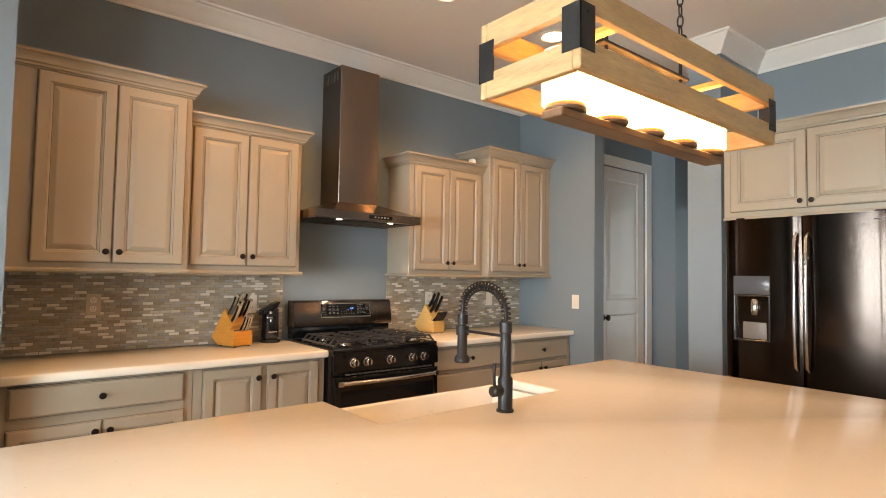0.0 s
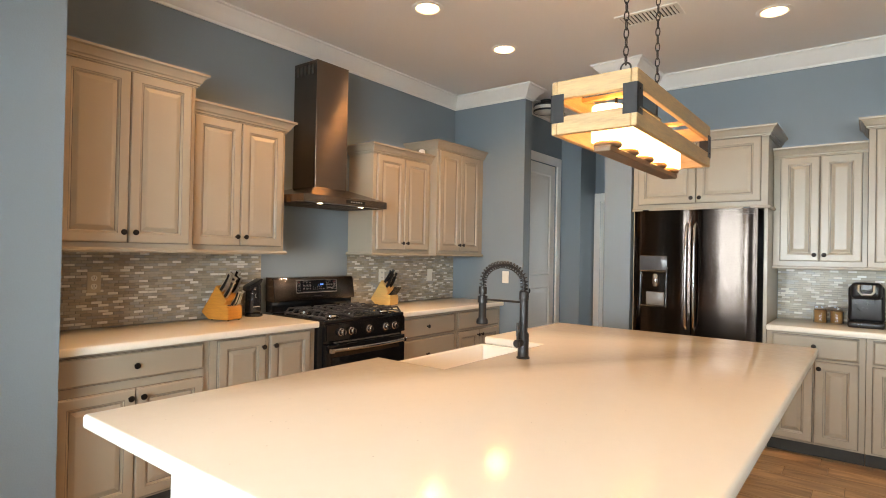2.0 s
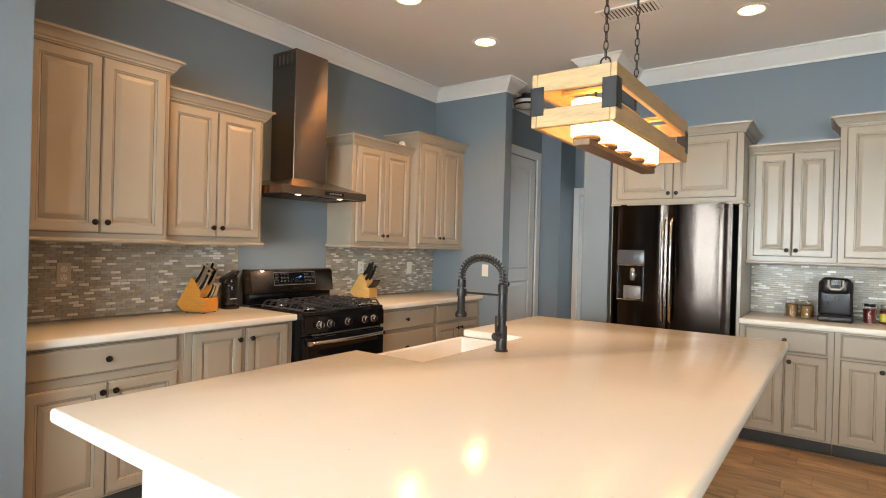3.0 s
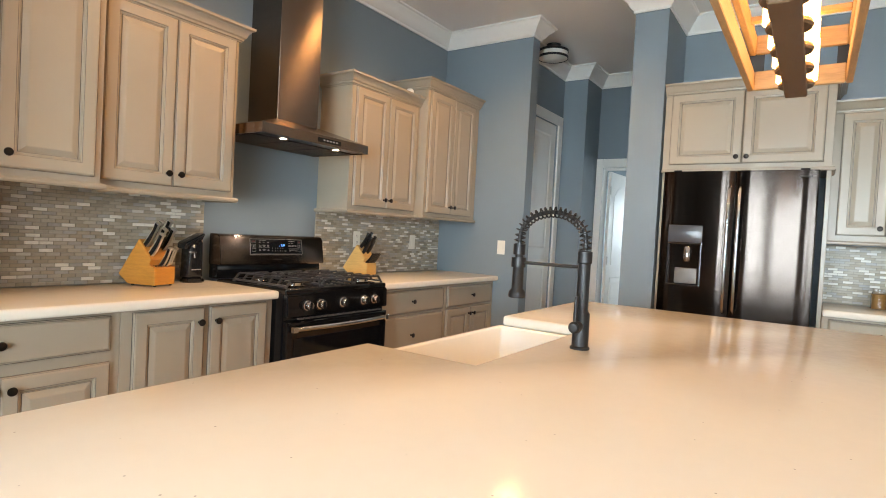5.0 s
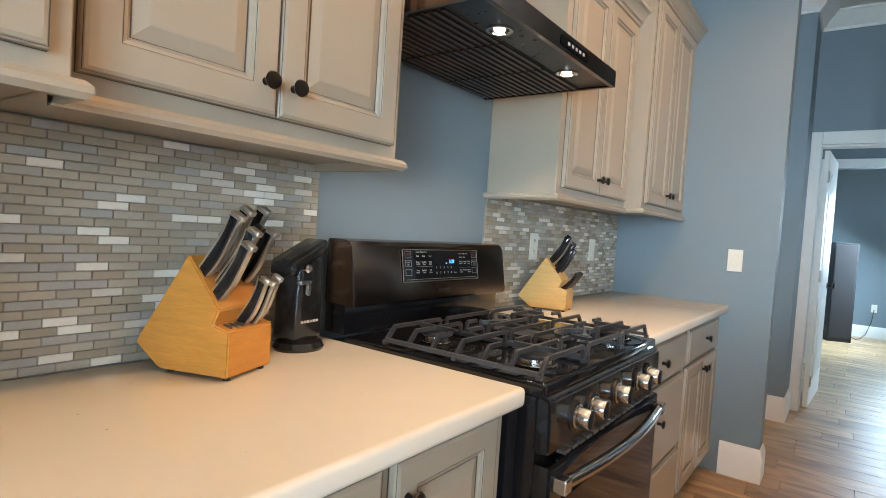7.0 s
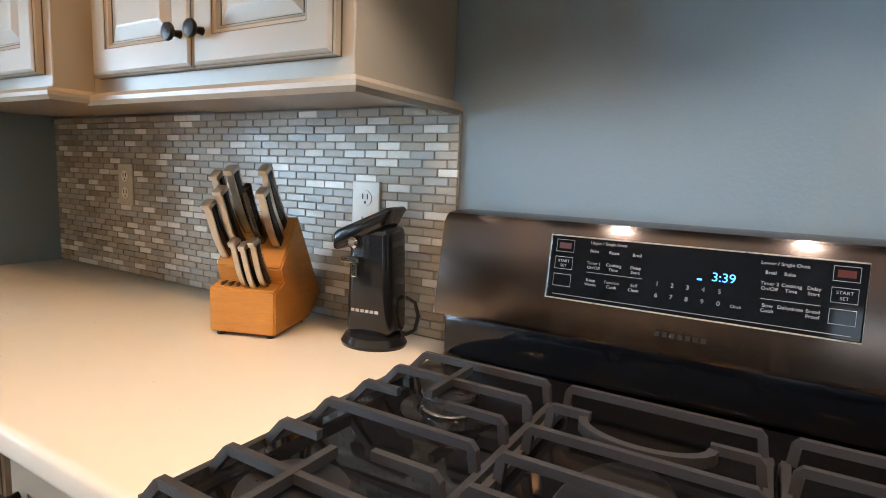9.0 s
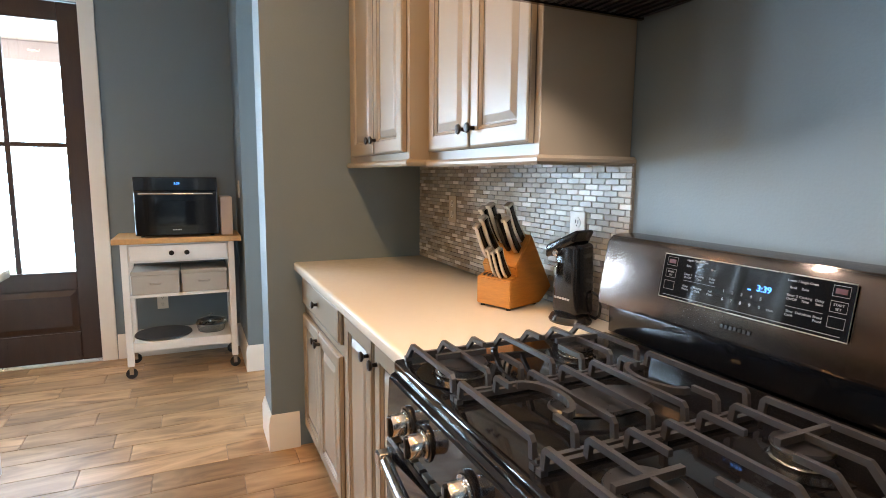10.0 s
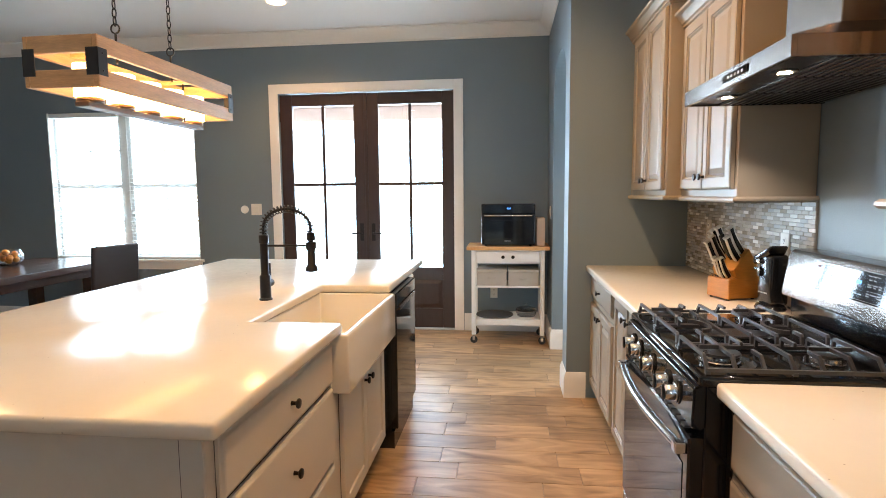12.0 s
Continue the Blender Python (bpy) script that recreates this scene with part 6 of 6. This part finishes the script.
def make_microwave():
    m = thing("microwave_oven", CARTM @ pose(-0.245, 0.040, 0.915), "glossy black countertop microwave with blue clock", "microwave")
    part("case", box(0.0, 0.022, 0.012, 0.490, 0.345, 0.385, 0.005, 2), M_PLASTIC, m, "", 40)
    part("control_panel", box(0.004, 0.0, 0.298, 0.486, 0.022, 0.383, 0.003, 1), M_ENAMEL, m)
    d = part("door", box(0.004, -0.004, 0.014, 0.486, 0.022, 0.290, 0.004, 2), M_ENAMEL, m, "black glass door")
    part("window", box(0.080, -0.0065, 0.075, 0.410, -0.0035, 0.235, 0.001, 1), M_GLASSB, d, "dark window")
    part("handle", tube([(0.03, -0.020, 0.280), (0.46, -0.020, 0.280)], 0.006, 8), M_CHROME, d, "thin steel handle", 50)
    lettering("clock_digits", "3:39", 0.020, M_CLOCK, m, pose(0.25, -0.0005, 0.345, 90))
    for x in (0.04, 0.45):
        for y in (0.05, 0.31):
            part("foot", turned([(0, 0), (0.012, 0), (0.012, 0.013), (0, 0.013)], 10, pose(x, y, 0)), M_RUBBER, m)
    part("maker_mark", join(*[box(0.215 + 0.009 * i, -0.0050, 0.046, 0.221 + 0.009 * i, -0.0035, 0.052) for i in range(6)]), M_SILVER, m)


make_microwave()
solid("carton", box(0, 0, 0, 0.075, 0.24, 0.255, 0.003, 1), mat("cream_card", (0.62, 0.50, 0.42), 0.7, vary=0.05, scale=6, fine=100, bump=0.05), "tall cream carton beside the microwave", "carton", None, CARTM @ pose(0.262, 0.09, 0.9152))
for x, lab in ((-0.285, "grey fabric storage box on the upper shelf"), (0.005, "grey fabric storage box beside its twin")):
    sb = thing("storage_box", CARTM @ pose(x, 0.045, 0.5482), lab, "storage box", "boxes on the cart")
    part("box_body", box(0, 0, 0, 0.275, 0.30, 0.125, 0.004, 2), M_BOX, sb)
    part("lid", box(-0.003, -0.003, 0.1255, 0.278, 0.303, 0.150, 0.004, 2), M_BOX, sb)
    part("handle", tube([(0.105, -0.004, 0.075), (0.110, -0.012, 0.068), (0.165, -0.012, 0.068), (0.170, -0.004, 0.075)], 0.004, 6), M_BOX, sb)
solid("baking_stone", turned([(0, 0), (0.17, 0), (0.178, 0.006), (0.175, 0.014), (0, 0.016)], 32), M_IRON, "round black griddle plate on the bottom shelf", "plate", 40, CARTM @ pose(-0.125, 0.215, 0.2352))
gd = thing("glass_dish", CARTM @ pose(0.175, 0.21, 0.2352), "clear glass covered dish on the bottom shelf", "dish")
part("dish", turned([(0, 0), (0.085, 0.002), (0.100, 0.055), (0.097, 0.055), (0.082, 0.006), (0, 0.005)], 24), M_GLASS, gd, "", 40)
part("lid", turned([(0.101, 0.056), (0.090, 0.078), (0.030, 0.095), (0.012, 0.098), (0.016, 0.115), (0, 0.118)], 24), M_GLASS, gd, "", 40)

# ---- dining side ----


def make_table():
    t = thing("dining_table", pose(-2.55, -5.71, 0, 0, 0, 90), "dark stained wooden dining table by the window", "table")
    for i in range(5):
        part("top_plank", box(-0.50 + i * 0.20 + 0.001, -1.00, 0.690, -0.30 + i * 0.20 - 0.001, 1.00, 0.750, 0.004, 2), M_TABLE, t)
    for x in (-0.36, 0.26):
        for y in (-0.78, 0.68):
            part("leg", box(x, y, 0.0, x + 0.10, y + 0.10, 0.6, 0.006, 2), M_TABLE, t)
    part("apron", box(-0.40, -0.86, 0.60, 0.40, 0.86, 0.6895, 0.004, 1), M_TABLE, t)


make_table()


def dining_chair(m, label):
    c = thing("dining_chair", m, label, "chair", "chairs round the dining table")
    part("seat", box(-0.23, -0.22, 0.42, 0.23, 0.24, 0.49, 0.02, 3), M_LEATHER, c, "dark padded seat", 40)
    bm = box(-0.225, 0.205, 0.46, 0.225, 0.255, 0.945, 0.018, 3)
    for v in bm.verts:
        u = (v.co.z - 0.46) / 0.48
        v.co.y += 0.09 * u - 0.05 * (v.co.x / 0.225) ** 2 * u
        v.co.z += 0.018 * (v.co.x / 0.225) ** 2 * (u > 0.8)
    part("backrest", bm, M_LEATHER, c, "dark leather backrest", 45)
    for x in (-0.20, 0.165):
        for y in (-0.20, 0.20):
            part("leg", box(x, y, 0, x + 0.036, y + 0.036, 0.42, 0.004, 1), M_TABLE, c)


dining_chair(pose(-2.86, -4.98, 0, 0, 0, -16), "dark leather dining chair pushed up to the table")
fb = thing("fruit_bowl", pose(-2.90, -5.92, 0.7505), "round glass bowl of orange fruit on the table", "bowl")
part("bowl", turned([(0, 0.002), (0.07, 0.004), (0.115, 0.05), (0.118, 0.10), (0.095, 0.15), (0.092, 0.15), (0.112, 0.10), (0.109, 0.05), (0.066, 0.009), (0, 0.007)], 24), M_GLASS, fb, "clear glass", 50)
rng = random.Random(3)
for i in range(9):
    a = i * 2.4
    part("fruit", turned([(0, -0.03), (0.02, -0.023), (0.031, 0), (0.02, 0.023), (0, 0.03)], 12, pose(0.055 * math.cos(a) * (i > 0), 0.055 * math.sin(a) * (i > 0), 0.042 + 0.011 * i)), M_COIN, fb, "orange fruit", 60)

# ---- ceiling fittings ----
CG = "recessed ceiling lights"
for cx, cy in CANS:
    c = thing("ceiling_light", pose(cx, cy, H), "lit round recessed ceiling light with white trim", "ceiling light", CG)
    part("trim_ring", turned([(0.083, -0.001), (0.108, -0.001), (0.108, -0.004), (0.086, -0.009), (0.083, -0.006)], 28), M_TRIM, c, "", 40)
    part("lens", turned([(0, -0.002), (0.074, -0.002), (0.074, -0.005), (0, -0.008)], 28), M_CAN, c, "glowing lens", 40)
v = thing("ceiling_vent", pose(1.04, -2.315, H, 0, 0, 0), "white slatted ceiling air vent", "air vent")
part("frame", join(box(-0.105, -0.205, -0.010, -0.080, 0.205, -0.001), box(0.080, -0.205, -0.010, 0.105, 0.205, -0.001), box(-0.0795, -0.205, -0.010, 0.0795, -0.180, -0.001), box(-0.0795, 0.180, -0.010, 0.0795, 0.205, -0.001)), M_TRIM, v)
part("backing", box(-0.0795, -0.1795, -0.003, 0.0795, 0.1795, -0.001), M_GAP_SHADE, v)
for i in range(14):
    part("slat", box(-0.079, -0.172 + i * 0.0255, -0.009, 0.079, -0.158 + i * 0.0255, -0.004), M_TRIM, v)
hl = thing("hall_ceiling_lamp", pose(2.53, -0.775, H), "unlit dark-ringed semi-flush hall ceiling lamp", "ceiling lamp")
part("canopy", turned([(0, 0), (0.065, 0), (0.060, -0.020), (0.015, -0.028), (0.012, -0.06), (0, -0.06)], 24), M_BLACK, hl, "", 40)
part("shade", turned([(0, -0.055), (0.125, -0.055), (0.130, -0.060), (0.130, -0.125), (0.060, -0.145), (0, -0.150)], 28), M_OUTLET, hl, "cream glass shade", 40)
for z in (-0.062, -0.118):
    part("ring", turned([(0.131, z - 0.010), (0.137, z - 0.010), (0.137, z + 0.010), (0.131, z + 0.010)], 28), M_BLACK, hl, "black metal ring", 40)

# ---- porch and garden seen through the glass ----
structure("porch_ceiling", box(-8.3, -6.8, 2.95, -3.872, 2.5, 3.05), M_PORCH, "cedar porch ceiling", "porch ceiling")
pb = thing("porch_beam", pose(-8.0, 0, 0), "cedar beam across the porch edge", "beam")
part("beam", box(-0.10, -6.7, 2.70, 0.10, 2.4, 2.949, 0.01, 1), M_PORCH, pb)
for y in (-6.6, -0.4, 2.0):
    part("post", box(-0.09, y, -0.03, 0.09, y + 0.18, 2.6995, 0.008, 1), M_PORCH, pb)


def shrub(x, y, r, h, seed):
    s = thing("shrub", pose(x, y, -0.15), "leafy green garden shrub", "shrub")
    rg = random.Random(seed)
    part("stems", join(*[tube([(0, 0, 0), (0.2 * r * math.cos(a), 0.2 * r * math.sin(a), 0.4 * h), (0.6 * r * math.cos(a), 0.6 * r * math.sin(a), 0.8 * h)], 0.015, 5) for a in (0, 1.2, 2.5, 3.8, 5.1)]), M_TABLE, s)
    bm = bmesh.new()
    for i in range(1400):
        a, u, k = rg.uniform(0, 6.283), rg.uniform(-0.6, 1), rg.uniform(0.55, 1.05) ** 0.5
        p = Vector((r * k * math.cos(a) * math.sqrt(1 - u * u * 0.8), r * k * math.sin(a) * math.sqrt(1 - u * u * 0.8), h * (0.5 + 0.5 * u * k)))
        q = Euler((rg.uniform(0, 6), rg.uniform(0, 6), rg.uniform(0, 6))).to_matrix()
        s1 = rg.uniform(0.04, 0.09)
        vs = [bm.verts.new(p + q @ Vector(c)) for c in ((-s1 * 0.4, 0, 0), (0, -s1, 0), (s1 * 0.4, 0, 0), (0, s1, 0.01))]
        bm.faces.new(vs)
    tagged(part("leaves", bm, M_LEAF, s), kind="stuff")


shrub(-13.5, -3.3, 1.2, 1.7, 1)
shrub(-15.0, 1.0, 1.5, 2.0, 2)
shrub(-14.0, -12.0, 1.6, 1.9, 3)

# ---- mosaic backsplash: strips proud of the grout ----
ROW = 0.01675


def backsplash(name, m, w, z0, z1, near0, near1, label, skip=()):
    """Strip mosaic on a bed at y = 0 .. -6 mm of the local frame; strips between near0 and near1 are parts."""
    b = thing(name, m, label, "backsplash")
    b["kind"] = "structure"
    part("grout_bed", box(0, -0.0065, z0, w, -0.0005, z1), M_GROUT, b, "grey grout")
    rg = random.Random(name)
    lengths, shapes = (0.0570,), {}
    far = []
    rows = int((z1 - z0) / ROW)
    count = 0
    for r in range(rows):
        z = z0 + (z1 - z0 - rows * ROW) / 2 + r * ROW
        x = -0.0285 * (r % 2) - rg.choice((0.0, 0.004, 0.008))
        while x < w - 0.004:
            ln = rg.choice(lengths)
            xa, xb = max(x, 0.0) + 0.0009, min(x + ln, w) - 0.0009
            x += ln
            if xb - xa < 0.006:
                continue
            full = abs(xb - xa - ln + 0.0018) < 1e-6
            proud = rg.choice((0.0, 0.0006, 0.0012))
            if near0 <= xa and xb <= near1 and full and count < 300:
                if ln not in shapes:
                    shapes[ln] = mesh_of("tile", box(0, -0.0100, 0.0009, ln - 0.0018, -0.004, ROW - 0.0009, 0.0009, 1), M_MOSAIC)
                ob = new("tile", shapes[ln])
                ob.parent = b
                ob.matrix_basis = pose(xa, -proud, z)
                count += 1
            else:
                far.append((xa, xb, z, proud))
    verts, faces = [], []
    for xa, xb, z, pr in far:
        k = len(verts)
        c, f, za, zb = 0.0009, -0.0100 - pr, z + 0.0009, z + ROW - 0.0009
        verts += [(xa, -0.004, za), (xb, -0.004, za), (xb, -0.004, zb), (xa, -0.004, zb), (xa + c, f, za + c), (xb - c, f, za + c), (xb - c, f, zb - c), (xa + c, f, zb - c)]
        faces += [(k, k + 1, k + 5, k + 4), (k + 1, k + 2, k + 6, k + 5), (k + 2, k + 3, k + 7, k + 6), (k + 3, k, k + 4, k + 7), (k + 4, k + 5, k + 6, k + 7)]
    me = bpy.data.meshes.new("tiles")
    me.from_pydata(verts, [], faces)
    me.materials.append(M_MOSAICI)
    ob = new("tiles", me)
    ob.parent = b
    tagged(ob, kind="stuff")


wl = -0.391 - XW
backsplash("backsplash_1", pose(XW + 0.0005, 0, 0), wl, 0.9155, 1.3705, wl - 0.74, wl, "grey and white strip mosaic backsplash beside the range")
backsplash("backsplash_2", pose(0.448, 0, 0), XE - 0.449, 0.9155, 1.3705, 0.0, 0.74, "grey and white strip mosaic backsplash by the pale knife block")
backsplash("backsplash_3", pose(XF, -2.928, 0, 0, 0, -90), 1.75, 0.9155, 1.3145, 0.0, 0.74, "grey and white strip mosaic backsplash behind the coffee maker")

# ---- floor planks: wood-look tiles laid along y ----
PW, PL = 0.165, 0.612
rg = random.Random(11)
PLANK = mesh_of("plank", box(-PW / 2 + 0.0014, -PL / 2 + 0.0014, -0.009, PW / 2 - 0.0014, PL / 2 - 0.0014, 0.0, 0.0012, 1), M_PLANK)
FLOOR = bpy.data.objects["floor"]
verts, faces, count, col = [], [], 0, 0
x = XD - 0.15
while x < 9.3:
    off = (0.0, 0.37, 0.18, 0.52)[col % 4] * PL + rg.uniform(-0.05, 0.05)
    ya, yb = (YS, 2.0) if x < 2.6 else (-4.0, 0.6)
    y = ya - off
    while y < yb:
        cx, cy = x + PW / 2, y + PL / 2
        under = -2.05 < cx < 0.70 and -2.85 < cy < -2.15
        near = -3.70 < cx < 3.9 and -1.80 < cy < -0.55
        if under or (cy > 0.0 and XW < cx < 3.8):
            pass
        elif near and count < 300:
            ob = new("plank", PLANK)
            ob.parent = FLOOR
            ob.matrix_basis = pose(cx, cy, rg.uniform(-0.0004, 0.0))
            count += 1
        else:
            k = len(verts)
            a, b, c, d, zt = x + 0.0014, x + PW - 0.0014, y + 0.0014, y + PL - 0.0014, rg.uniform(-0.0004, 0.0)
            verts += [(a, c, -0.009), (b, c, -0.009), (b, d, -0.009), (a, d, -0.009), (a + 0.001, c + 0.001, zt), (b - 0.001, c + 0.001, zt), (b - 0.001, d - 0.001, zt), (a + 0.001, d - 0.001, zt)]
            faces += [(k, k + 1, k + 5, k + 4), (k + 1, k + 2, k + 6, k + 5), (k + 2, k + 3, k + 7, k + 6), (k + 3, k, k + 4, k + 7), (k + 4, k + 5, k + 6, k + 7)]
        y += PL
    x += PW
    col += 1
me = bpy.data.meshes.new("planks")
me.from_pydata(verts, [], faces)
me.materials.append(M_PLANKI)
far_planks = new("planks", me)
far_planks.parent = FLOOR
tagged(far_planks, kind="stuff")
